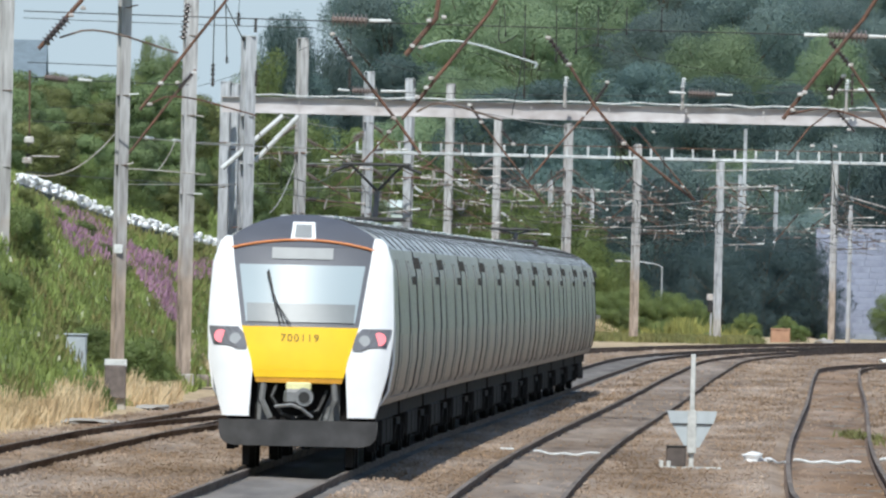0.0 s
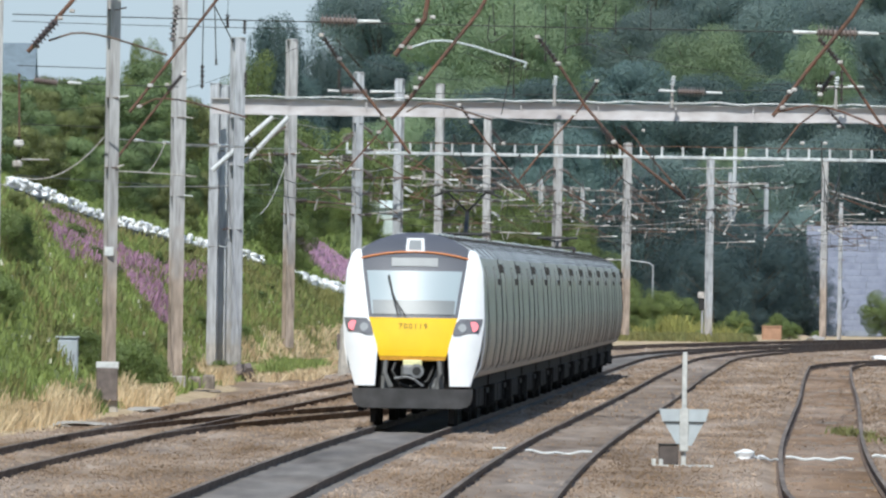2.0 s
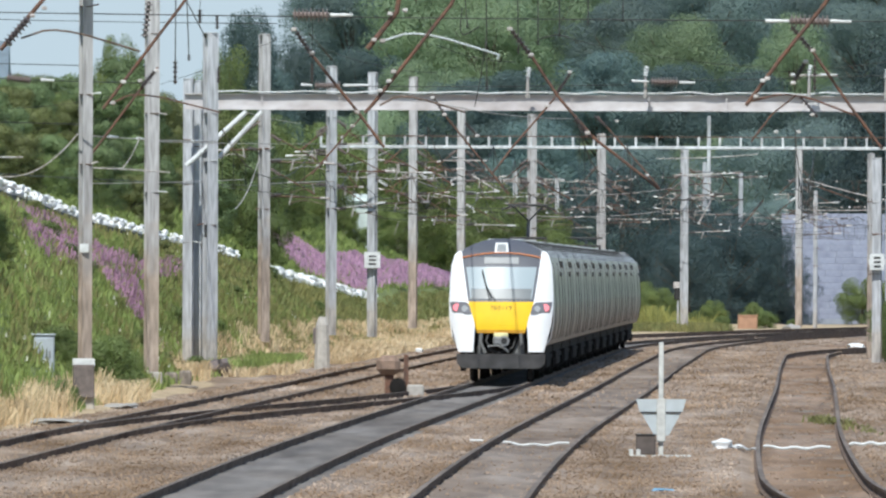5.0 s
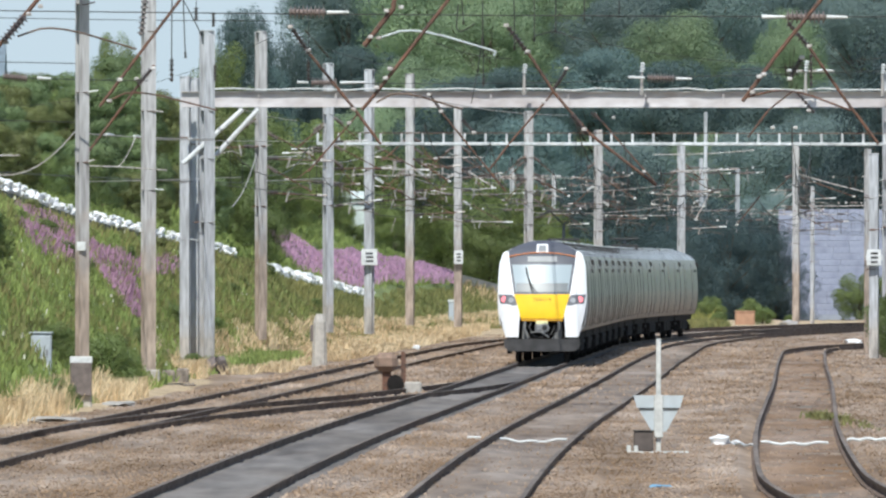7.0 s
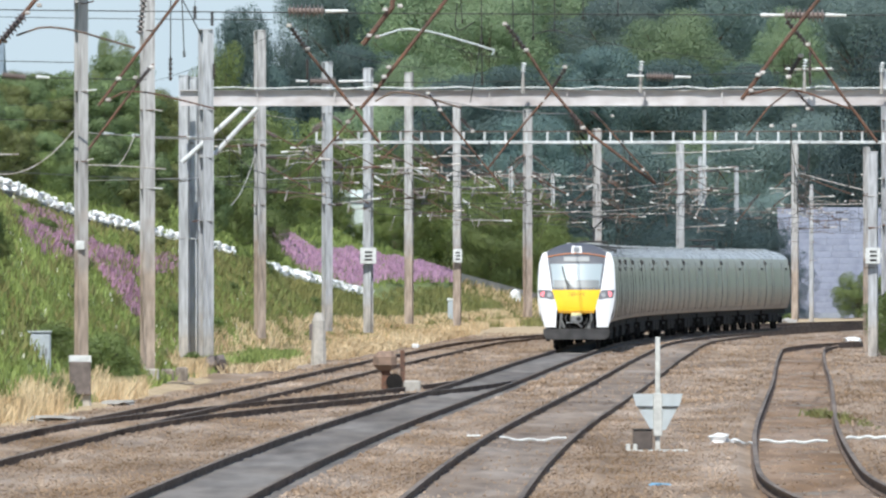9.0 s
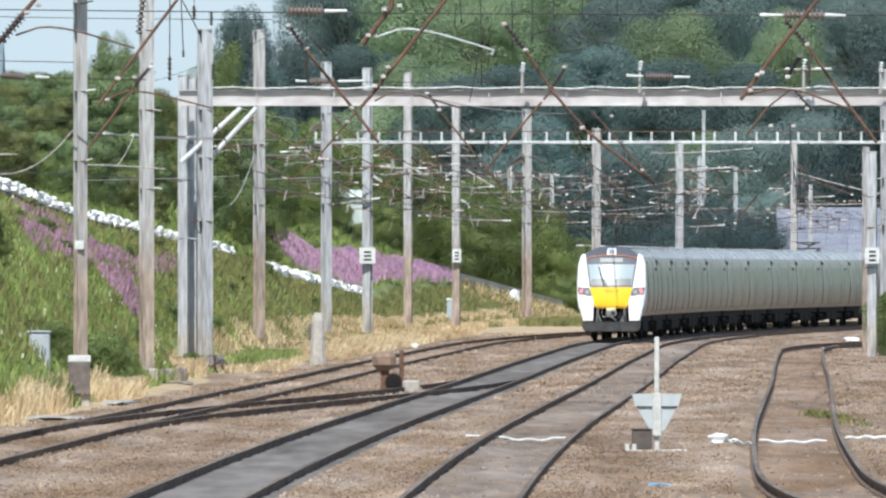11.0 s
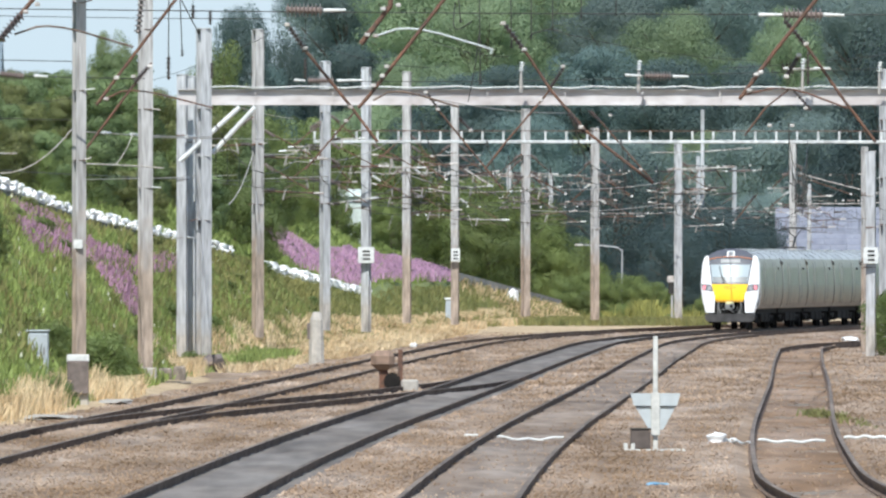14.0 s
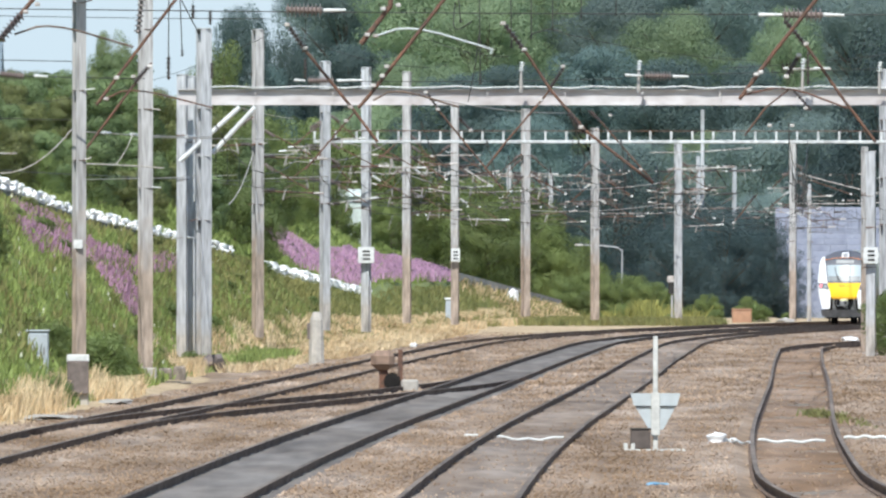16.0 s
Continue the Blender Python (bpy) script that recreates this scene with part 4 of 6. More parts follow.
BUSH = [tree_proto("bush", 4.2, 5.0, 24000, 0.06, 21, "leaf", "dense green bush on the bank", "bush", "bank bushes", 0.05, 50),
        tree_proto("bush", 4.6, 4.4, 24000, 0.06, 22, "leaf_olive", "olive-green bush on the bank", "bush", "bank bushes", 0.05, 50),
        tree_proto("bush", 5.5, 4.6, 24000, 0.066, 23, "leaf_mid", "dark green bush on the bank", "bush", "bank bushes", 0.05, 50)]
rng = np.random.RandomState(8)
def stand(proto, h, w, x, y, top, width, turn=0.0):
    """Plants a tree so that its crown reaches a height and a width."""
    return plant(proto, x, y, width / w, turn, 0.1, (top - land(x, y)) / (h * 1.04))


# the wooded hill: dark trees at its foot, haze-tinted behind, paler crowns standing out between
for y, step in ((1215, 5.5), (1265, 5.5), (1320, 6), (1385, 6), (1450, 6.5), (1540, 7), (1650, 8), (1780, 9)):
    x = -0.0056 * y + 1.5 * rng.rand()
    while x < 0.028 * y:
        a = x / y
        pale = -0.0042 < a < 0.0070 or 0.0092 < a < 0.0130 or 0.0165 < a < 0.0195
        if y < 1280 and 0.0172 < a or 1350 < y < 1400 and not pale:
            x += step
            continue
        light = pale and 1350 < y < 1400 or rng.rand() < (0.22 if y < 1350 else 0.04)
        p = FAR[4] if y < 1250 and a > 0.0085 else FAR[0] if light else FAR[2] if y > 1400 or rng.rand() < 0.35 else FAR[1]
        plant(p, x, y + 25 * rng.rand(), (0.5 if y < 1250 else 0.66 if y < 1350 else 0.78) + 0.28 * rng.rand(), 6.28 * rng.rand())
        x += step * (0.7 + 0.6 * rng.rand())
# trees behind the far end of the bank, and those on the skyline
for x, y, s in ((-10.8, 1010, 1.05), (-9.5, 930, 0.8), (-6.5, 1060, 0.75), (-3.0, 1080, 0.7), (0.5, 1100, 0.62), (2.6, 1090, 0.6), (5.0, 1110, 0.62), (7.2, 1130, 0.55), (-8.2, 1100, 0.9),
                (1.79, 1108, 0.74), (4.01, 1112, 0.8), (6.36, 1116, 0.57), (-0.13, 1100, 0.57)):
    plant(FAR[3], x, y, s * (0.7 if x < -9 else 1.0), x * 3.1)
for x, y, top, w in ((-15.8, 900, 14.4, 2.4), (-11.6, 1000, 15.2, 3.4), (-12.6, 985, 13.6, 2.6)):
    stand(FAR[3], 9, 8, x, y, top, w, x)
for x, y, top, w in ((-12.1, 760, 10.3, 2.8), (-10.9, 764, 10.0, 2.8), (-9.6, 770, 9.6, 2.6)):
    stand(BUSH[1], 4.6, 4.4, x, y, top, w, x)
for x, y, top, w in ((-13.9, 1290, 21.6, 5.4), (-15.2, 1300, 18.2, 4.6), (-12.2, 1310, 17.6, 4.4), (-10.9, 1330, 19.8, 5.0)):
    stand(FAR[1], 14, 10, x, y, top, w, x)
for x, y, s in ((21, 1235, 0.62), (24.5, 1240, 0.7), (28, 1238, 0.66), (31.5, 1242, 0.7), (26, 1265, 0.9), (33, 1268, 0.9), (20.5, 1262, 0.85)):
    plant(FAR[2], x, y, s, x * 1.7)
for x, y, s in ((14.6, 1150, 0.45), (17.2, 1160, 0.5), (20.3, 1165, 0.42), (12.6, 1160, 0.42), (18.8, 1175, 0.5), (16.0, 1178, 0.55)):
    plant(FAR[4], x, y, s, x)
for x, y, s in ((8.4, 1090, 0.32), (10.6, 1100, 0.36), (13.0, 1105, 0.3), (15.5, 1110, 0.28), (17.8, 1112, 0.26), (-5.7, 1000, 0.3), (-4.6, 1001, 0.22), (8.6, 1058, 0.13), (9.9, 1062, 0.2), (11.4, 1066, 0.16), (12.7, 1058, 0.11), (14.1, 1070, 0.2), (15.3, 1060, 0.15), (17.9, 1072, 0.2), (19.4, 1066, 0.12), (20.8, 1171, 0.4), (22.5, 1180, 0.3), (25.4, 1165, 0.5), (27.8, 1164, 0.55), (7.3, 1092, 0.46), (8.5, 1094, 0.5), (9.7, 1093, 0.48), (11.0, 1096, 0.46), (12.2, 1098, 0.4), (20.9, 1176, 0.5), (16.2, 640, 0.5), (17.2, 655, 0.6), (15.9, 665, 0.42)):
    plant(FAR[3] if y > 1085 else BUSH[0], x, y, s * (0.66 if y > 1085 else 1.3), x)
for y in np.arange(470, 1000, 8.0):
    for k, o in enumerate((4.9, 7.6, 11.0, 15)):
        if y > 735 and k < 2 or y > 760 and k < 3 and rng.rand() < 0.5:
            continue
        x = ground_axis(y) - 4.86 - foot(y) - o - rng.rand() * 1.5
        if abs(x / y) < 0.03:
            plant(BUSH[rng.randint(3)], x, y + rng.rand() * 6, ((0.38 if k == 0 or y < 600 else 0.44 if y < 720 else 0.55) + (0.18 if y < 720 else 0.28) * rng.rand()) * (0.72 if x / y < -0.0135 else 1.0), 6.28 * rng.rand())
for x, y, top, w in ((29.0, 1225, 18.2, 8.0), (31.4, 1235, 17.0, 8.0), (26.2, 1230, 11.6, 6.0), (23.4, 1232, 9.6, 5.0)):
    stand(FAR[4], 13, 11, x, y, top, w, x)
for x, y, top, w in ((25.2, 1390, 22.0, 6.5), (23.6, 1396, 19.4, 5.0)):
    stand(FAR[0], 13, 11, x, y, top, w, x)
# a thicket between the two lengths of wall
for x, y, top, w in ((-10.4, 782, 9.0, 3.4), (-9.4, 792, 8.4, 3.2), (-8.6, 806, 7.6, 3.0), (-9.0, 838, 8.2, 3.4), (-8.0, 862, 7.4, 2.8), (-9.6, 880, 9.2, 3.6), (-8.4, 765, 6.4, 2.2), (-7.6, 790, 5.6, 1.9)):
    stand(BUSH[2 if w > 3.1 else 0], 5.5 if w > 3.1 else 4.2, 4.6 if w > 3.1 else 5.0, x, y, top, w, x)
for x, y, k in ((-9.4, 888, 0.34), (-8.5, 914, 0.36), (-7.5, 944, 0.36), (-6.5, 974, 0.34), (-5.6, 996, 0.2), (-4.1, 1030, 0.34), (-2.9, 1052, 0.32)):
    plant(FAR[3], x, y, k, x * 2.3)
# small clumps of scrub over the bank
for _ in range(46):
    y = 400 + 380 * rng.rand()
    x = ground_axis(y) - 4.86 - foot(y) - 0.4 - 3.4 * rng.rand()
    plant(BUSH[rng.randint(2)], x, y, 0.07 + 0.09 * rng.rand(), 6.28 * rng.rand())
# low scrub at the foot of the bank
for x, y, s in ((-8.55, 414, 0.15), (-8.35, 417, 0.13), (-10.2, 405, 0.22), (-8.9, 432, 0.24), (-8.2, 452, 0.32), (-8.05, 470, 0.22), (-10.6, 430, 0.28)):
    plant(BUSH[0], x, y, s, x * 2)
for p in FAR + BUSH:
    for o in (*p.children_recursive, p):
        bpy.data.objects.remove(o)


def blades(name, spots, height, width, per, seed, material, label, lean=0.35):
    """Tufts of upright blades standing on the ground: one object that nobody could count."""
    rng = np.random.RandomState(seed)
    p = np.repeat(np.array(spots, float), per, axis=0)
    n = len(p)
    p[:, :2] += rng.normal(size=(n, 2)) * 0.09
    h = height * (0.5 + rng.rand(n, 1))
    an = rng.rand(n) * math.pi
    side = np.stack([np.cos(an), np.sin(an), np.zeros(n)], 1) * width * (0.6 + 0.8 * rng.rand(n, 1))
    tip = p + np.concatenate([rng.normal(size=(n, 2)) * lean * h, h], 1)
    p[:, 2] -= 0.05
    v = np.stack([p - side, p + side, tip + side * 0.5, tip - side * 0.5], 1).reshape(-1, 3)
    me = from_arrays(name, v.tolist(), np.arange(4 * n).reshape(-1, 4).tolist(), M[material])
    return tagged(new(name, me), label, "plants", kind="stuff")


def scatter(n, y0, y1, o0, o1, seed, thin=-1.0, size=6.0, slide=0.0):
    """Random places on the bank between two distances from its foot; thinned into patches."""
    rng = np.random.RandomState(seed)
    out = []
    while len(out) < n:
        y = y0 + (y1 - y0) * rng.rand()
        o = o0 + (o1 - o0) * rng.rand() - slide * (y - y0) / (y1 - y0)
        if noise.noise((y / size / 4, o / size * 4, seed)) < thin:
            continue
        x = ground_axis(y) - 4.86 - foot(y) - o
        out.append((x, y, land(x, y)))
    return out


blades("bank_grass", scatter(34000, 330, 760, -0.1, 5.2, 31), 0.125, 0.022, 5, 41, "grass", "long green grass and weeds covering the bank")
blades("olive_weeds", scatter(5000, 380, 760, 0.2, 4.2, 61, 0.05, 3.0), 0.22, 0.022, 5, 62, "grass_dull", "olive weeds standing in the grass")
blades("upper_bank_grass", scatter(12000, 560, 1110, 4.3, 9.5, 32), 0.2, 0.028, 5, 42, "grass", "long green grass on the upper bank")
blades("verge_grass", scatter(7000, 600, 1110, -0.4, 4.3, 33), 0.26, 0.028, 5, 46, "grass_dull", "dull green weeds on the far verge")
blades("dry_grass", scatter(9500, 590, 1060, -0.7, 1.3, 34, -0.12, 4.0), 0.27, 0.024, 5, 43, "straw", "pale dry grass along the foot of the bank")
blades("dry_grass_near", scatter(1600, 340, 470, -0.6, 0.35, 35, -0.05), 0.34, 0.014, 6, 44, "straw", "tufts of pale dry grass by the track")
blades("dry_grass_tufts", scatter(1500, 535, 615, -0.6, 1.6, 36, -0.1), 0.3, 0.016, 5, 45, "straw", "dry grass round the mast feet")
blades("pale_flower_heads", [(x, y, z + 0.16) for x, y, z in scatter(500, 400, 720, 0.2, 4.2, 91)], 0.05, 0.03, 1, 92, "flower_white", "small pale flower heads dotted over the bank", 0.2)
blades("dry_verge", scatter(3600, 560, 900, -2.3, -0.5, 71, -0.1), 0.2, 0.02, 4, 72, "straw", "short dry grass at the edge of the ballast", 0.6)
blades("green_tufts", scatter(900, 575, 625, -1.3, 0.2, 73, -0.05, 3.0), 0.34, 0.02, 5, 74, "grass", "fresh green grass at the foot of the bank")
blades("purple_flowers", scatter(5600, 482, 588, 2.65, 3.25, 37, -0.3, 4.0, 0.15), 0.17, 0.026, 3, 47, "flower", "band of purple flower spikes low on the bank", 0.3)
blades("purple_flowers_upper", scatter(3000, 500, 655, 3.55, 3.9, 39, -0.3, 4.0, 0.75), 0.17, 0.026, 3, 50, "flower", "band of purple flower spikes below the wall", 0.3)
blades("purple_flower_bed", scatter(20000, 842, 1100, 4.9, 6.75, 38, -0.6, 6.0, 0.5), 0.24, 0.05, 3, 48, "flower_pink", "broad drift of purple flower spikes on the upper bank", 0.12)
blades("track_weeds", [(7.62 + 0.3 * rng.rand(), 386 + 14 * rng.rand(), -0.12) for _ in range(40)] + [(8.05 + 0.12 * rng.rand(), 360 + 40 * rng.rand(), -0.13) for _ in range(40)], 0.07, 0.02, 4, 66, "grass_dull", "low olive weeds between the rails", 0.8)
blades("tall_yellow_weeds", [(11.35 + rng.normal() * 0.3, 1056 + rng.rand() * 8, -0.15) for _ in range(140)] + [(11.5 + rng.normal() * 1.0, 1058 + rng.rand() * 8, -0.45) for _ in range(260)], 0.9, 0.035, 4, 93, "weed", "clump of tall yellow weeds beyond the tracks", 0.25)
blades("verge_weeds", [(x, y, -0.16) for x, y in ((4.0 + 11.0 * rng.rand(), 1000 + 90 * rng.rand()) for _ in range(2600)) if x < base(y) - 6.8], 0.3, 0.035, 4, 94, "grass_dull", "dull olive weeds on the verge beyond the rails", 0.4)
blades("yellow_weeds", [(9.3 + 5 * t + rng.normal() * 0.6, 1060 + rng.rand() * 30, -0.1) for t in np.round(rng.rand(700) * 4) / 4], 0.42, 0.03, 4, 49, "weed", "tall yellowish weeds beyond the tracks")


# stones of the ballast
def stones(n, y0, y1, size, seed, material):
    rng = np.random.RandomState(seed)
    y = 1.0 / (1 / y1 + (1 / y0 - 1 / y1) * rng.rand(n))
    x = np.array([ground_axis(v) for v in y]) + rng.uniform(-7.2, 15.5, n)
    w = x - np.array([base(v) for v in y])
    near = np.min(np.abs(w[:, None] - np.array([0.0, 3.5, -4.86, 8.15])[None]), axis=1)
    bed = np.minimum(np.abs(w - 8.15), np.abs(w - 3.5)) < 0.72
    keep = ~(bed & (rng.rand(n) < 0.82)) & ~(np.abs(w) < 1.0)
    x, y, w, near, n = x[keep], y[keep], w[keep], near[keep], int(keep.sum())
    c = np.stack([x, y, np.array([land(a, b) for a, b in zip(x, y)]) + np.where(np.abs(w - 8.15) < 1.05, 0.03, 0.0) + np.where(np.abs(w - 8.15) < 1.05, 0.0, 1.0) * np.where(near < 0.7, 0.08, np.where(near < 1.5, 0.1, 0.065))], 1)
    oct6 = np.array([(1, 0, 0), (-1, 0, 0), (0, 1, 0), (0, -1, 0), (0, 0, 1), (0, 0, -1)], float)
    s = size * (0.5 + rng.rand(n, 1, 1)) * (0.6 + 0.7 * rng.rand(n, 6, 1))
    an = rng.rand(n) * 6.283
    rot = np.stack([np.cos(an), -np.sin(an), np.sin(an), np.cos(an)], 1).reshape(n, 2, 2)
    v = np.repeat(oct6[None], n, 0) + rng.normal(size=(n, 6, 3)) * 0.25
    v[:, :, :2] = np.einsum("nij,nkj->nki", rot, v[:, :, :2])
    v = (v * s + c[:, None]).reshape(-1, 3)
    tri = np.array([(0, 2, 4), (2, 1, 4), (1, 3, 4), (3, 0, 4), (2, 0, 5), (1, 2, 5), (3, 1, 5), (0, 3, 5)])
    f = (np.arange(n)[:, None, None] * 6 + tri[None]).reshape(-1, 3)
    return tagged(new("ballast_stones", from_arrays("ballast_stones", v.tolist(), f.tolist(), M[material])), "loose brown and grey ballast stones", "stones", kind="stuff")


stones(60000, 226, 430, 0.019, 51, "stones")
stones(30000, 430, 900, 0.032, 52, "stones")


# ---- overhead line gear ----
def clamp(bm, p, s=0.07):
    p = Vector(p)
    box(bm, p.x - s, p.x + s, p.y - s, p.y + s, p.z - s * 0.7, p.z + s * 0.7, s * 0.3)
    return bm


def gear(tubes=(), insulators=(), arms=(), clamps=(), tube_mat="rust", arm_mat="galv", label="rusty tubular cantilever with brown insulator", name="cantilever", r=0.038, cs=0.06):
    """One assembly of the overhead line. All points in the place's space."""
    first = (list(tubes) + list(insulators) + list(arms))[0][0]
    root = empty(name, Matrix.Translation(first), label, "overhead gear", "overhead line gear")
    inv = -Vector(first)
    mv = lambda p: Vector(p) + inv
    for t in tubes:
        part("tube", polyrod(bmesh.new(), [mv(p) for p in t], r, 8), M[tube_mat], root)
    for a, b in insulators:
        part("insulator", ribbed(bmesh.new(), mv(a), mv(b), r * 2.6), M["insulator"], root, "brown ribbed ceramic insulator")
    for a in arms:
        pts = bent(*[mv(p) for p in a]) if len(a) == 3 else [mv(p) for p in a]
        part("registration_arm", polyrod(bmesh.new(), pts, min(0.024, r * 0.55), 6), M[arm_mat], root)
    for c in clamps:
        part("clamp", clamp(bmesh.new(), mv(c), cs), M["fitting"], root, "pale metal clamp")
    return root


# the near set hangs from a portal above the view
portal(-8.4, 12.5, 421, 9.75, 0.5, "grey steel portal beam high over the tracks")
gear(tubes=[((-9.97, 420, 7.82), (-8.95, 420, 9.03), (-8.85, 420, 9.60))], insulators=[((-9.82, 419.8, 7.97), (-9.34, 419.8, 8.52))], arms=[((-9.51, 420, 8.08), (-8.72, 420, 8.35), (-6.87, 420, 7.80))], clamps=[(-9.26, 419.9, 8.58), (-9.77, 419.9, 7.95), (-9.00, 419.9, 8.75)], arm_mat="rail", r=0.05)
gear(tubes=[((-7.69, 420, 6.52), (-5.94, 420, 8.85), (-5.41, 420, 9.58))], arms=[((-7.49, 420, 6.65), (-6.92, 420, 6.92), (-5.09, 420, 6.45))], clamps=[(-7.24, 419.9, 7.12), (-7.47, 419.9, 6.65)], arm_mat="rust", r=0.036, insulators=[((-6.76, 419, 8.09), (-6.66, 419, 8.89))])
gear(tubes=[((-9.14, 470, 5.49), (-7.66, 470, 7.46), (-7.24, 470, 7.99))], clamps=[(-7.68, 469.9, 7.65), (-7.28, 469.9, 7.91), (-9.06, 469.9, 5.63)], r=0.032, arms=[((-9.17, 470, 5.49), (-8.19, 470, 5.47), (-6.93, 470, 5.38))], insulators=[((-7.65, 469.8, 7.51), (-7.32, 469.8, 7.88))])
gear(tubes=[((-1.83, 420, 7.87), (-1.18, 420, 8.70), (-1.05, 420, 9.60))], arms=[((-1.52, 420, 8.04), (-0.73, 420, 8.30), (1.10, 420, 7.75)), ((1.10, 420, 7.75), (1.05, 420, 7.65))], clamps=[(-1.33, 419.9, 8.65), (-1.00, 419.9, 8.73), (-1.50, 419.9, 8.05), (-1.68, 419.9, 8.07)], r=0.06, arm_mat="board")
gear(tubes=[((-1.88, 420, 6.45), (-1.62, 420, 6.75), (0.01, 420, 8.85), (0.39, 420, 9.58))], clamps=[(-1.25, 419.9, 7.37), (-1.35, 419.9, 7.16), (-1.55, 419.9, 6.95)], r=0.042, arms=[((-1.55, 420, 6.62), (-1.05, 420, 6.90), (0.35, 420, 6.47))], arm_mat="rail")
gear(tubes=[((-3.07, 425, 7.76), (-2.08, 425, 6.54), (-1.47, 425, 5.73))], insulators=[((-3.45, 424.8, 8.31), (-3.07, 424.8, 7.75))], clamps=[(-3.09, 424.7, 7.83), (-3.50, 424.7, 8.36), (-2.08, 424.8, 6.51)], r=0.034)
gear(tubes=[((-2.19, 470, 6.78), (-3.42, 470, 5.35))], clamps=[(-2.41, 469.9, 6.55)], r=0.024)
gear(tubes=[((1.85, 425, 7.76), (2.42, 425, 6.89), (3.20, 425, 5.98), (4.72, 425, 4.81))], insulators=[((1.38, 424.8, 8.36), (1.85, 424.8, 7.75)), ((2.81, 424.8, 6.39), (3.17, 424.8, 5.95))], clamps=[(1.82, 424.7, 7.80), (1.34, 424.7, 8.39), (3.09, 424.7, 6.06)], r=0.034)
gear(tubes=[((3.32, 520, 8.44), (2.85, 520, 7.69), (1.72, 520, 6.36), (1.15, 520, 5.62))], insulators=[((3.29, 519.8, 8.37), (2.92, 519.8, 7.85))], clamps=[(3.29, 519.7, 8.44), (2.68, 519.7, 7.51)], r=0.03)
gear(tubes=[((-0.12, 520, 7.23), (1.64, 520, 5.07))], insulators=[((-0.45, 519.8, 7.72), (-0.09, 519.8, 7.20)), ((0.43, 519.8, 7.04), (0.74, 519.8, 6.70))], clamps=[(-0.14, 519.7, 7.26), (-0.47, 519.7, 7.72), (0.76, 519.7, 6.68)], r=0.026)
gear(tubes=[((6.57, 420, 6.65), (7.34, 420, 7.70), (8.30, 420, 8.90), (8.72, 420, 9.60))], arms=[((6.69, 420, 6.75), (7.59, 420, 6.97), (8.97, 420, 6.45))], clamps=[(7.04, 419.9, 7.25), (6.94, 419.9, 7.20), (6.79, 419.9, 6.85)], r=0.046, arm_mat="rust")
gear(tubes=[((8.13, 425, 7.93), (8.95, 425, 6.74), (9.71, 425, 5.73))], insulators=[((7.66, 424.8, 8.46), (8.12, 424.8, 7.93)), ((7.96, 424.8, 7.65), (7.71, 424.8, 7.22))], clamps=[(8.14, 424.7, 7.93), (7.98, 424.7, 7.68), (7.70, 424.7, 7.20)], r=0.034)
gear(tubes=[((9.50, 520, 7.82), (8.86, 520, 7.32), (8.28, 520, 6.55))], insulators=[((9.62, 519.8, 7.79), (10.11, 519.8, 7.23))], clamps=[(9.95, 519.7, 7.29), (9.58, 519.7, 6.82), (8.96, 519.7, 6.82)], r=0.026)
gear(tubes=[((5.00, 640, 8.23), (7.10, 640, 5.82))], insulators=[((4.89, 639.8, 8.23), (5.31, 639.8, 7.88))], clamps=[(5.19, 639.7, 7.61), (5.65, 639.7, 8.07), (6.68, 639.7, 6.24)], r=0.026)


gear(tubes=[((-10.22, 424, 5.87), (-10.25, 424, 7.39))], insulators=[((-10.23, 423.8, 5.97), (-10.23, 423.8, 5.67)), ((-10.25, 423.8, 5.52), (-10.25, 423.8, 5.21))], clamps=[(-10.22, 423.6, 5.82), (-10.25, 423.6, 5.36)], r=0.02, cs=0.11, label="white capped insulator pair hanging at a mast")
for p, h in (((12.45, 421, -0.3), 10.6), ((14.5, 587, -0.3), 9.0), ((18.1, 722, -0.3), 8.6)):
    mast(p, h, 0.32, "galv", True, "grey steel mast carrying a portal beam")


# head span wires with their section insulators
def span(a, b, sag, r, name, label, insul=(), white=()):
    a, b = Vector(a), Vector(b)
    root = empty(name, Matrix.Translation(a), label, "wire", "cross wires")
    pts = [(b - a) * t + Vector((0, 0, -sag * 4 * t * (1 - t))) for t in [i / 16 for i in range(17)]]
    part("wire", polyrod(bmesh.new(), pts, r, 5), M["fitting" if "pale" in label and r > 0.011 else "wire"], root)
    for p, q in insul:
        part("insulator", ribbed(bmesh.new(), Vector(p) - a, Vector(q) - a, 0.165, 9), M["shed"], root, "brown ribbed ceramic insulator")
    for p, q in white:
        part("end_fitting", rod(bmesh.new(), Vector(p) - a, Vector(q) - a, 0.045, 0.028), M["white_fit"], root, "white insulator end")
    return root


span((-10.42, 424, 8.71), (10.32, 424, 8.58), 0.03, 0.013, "cross_wire", "dark steel cross wire over the tracks",
     [((-3.52, 423.9, 8.68), (-2.71, 423.9, 8.67)), ((7.60, 423.9, 8.58), (8.49, 423.9, 8.57))], [((-2.68, 423.9, 8.67), (-2.18, 423.9, 8.68)), ((7.06, 423.9, 8.58), (7.59, 423.9, 8.58)), ((8.51, 423.9, 8.58), (8.98, 423.9, 8.57))])
span((-12.29, 500, 9.57), (-4.54, 500, 9.48), 0.02, 0.01, "cross_wire", "thin pale cross wire over the tracks")
span((-12.14, 500, 8.40), (-9.61, 500, 8.35), 0.0, 0.012, "cross_wire", "thin cross wire by the masts")
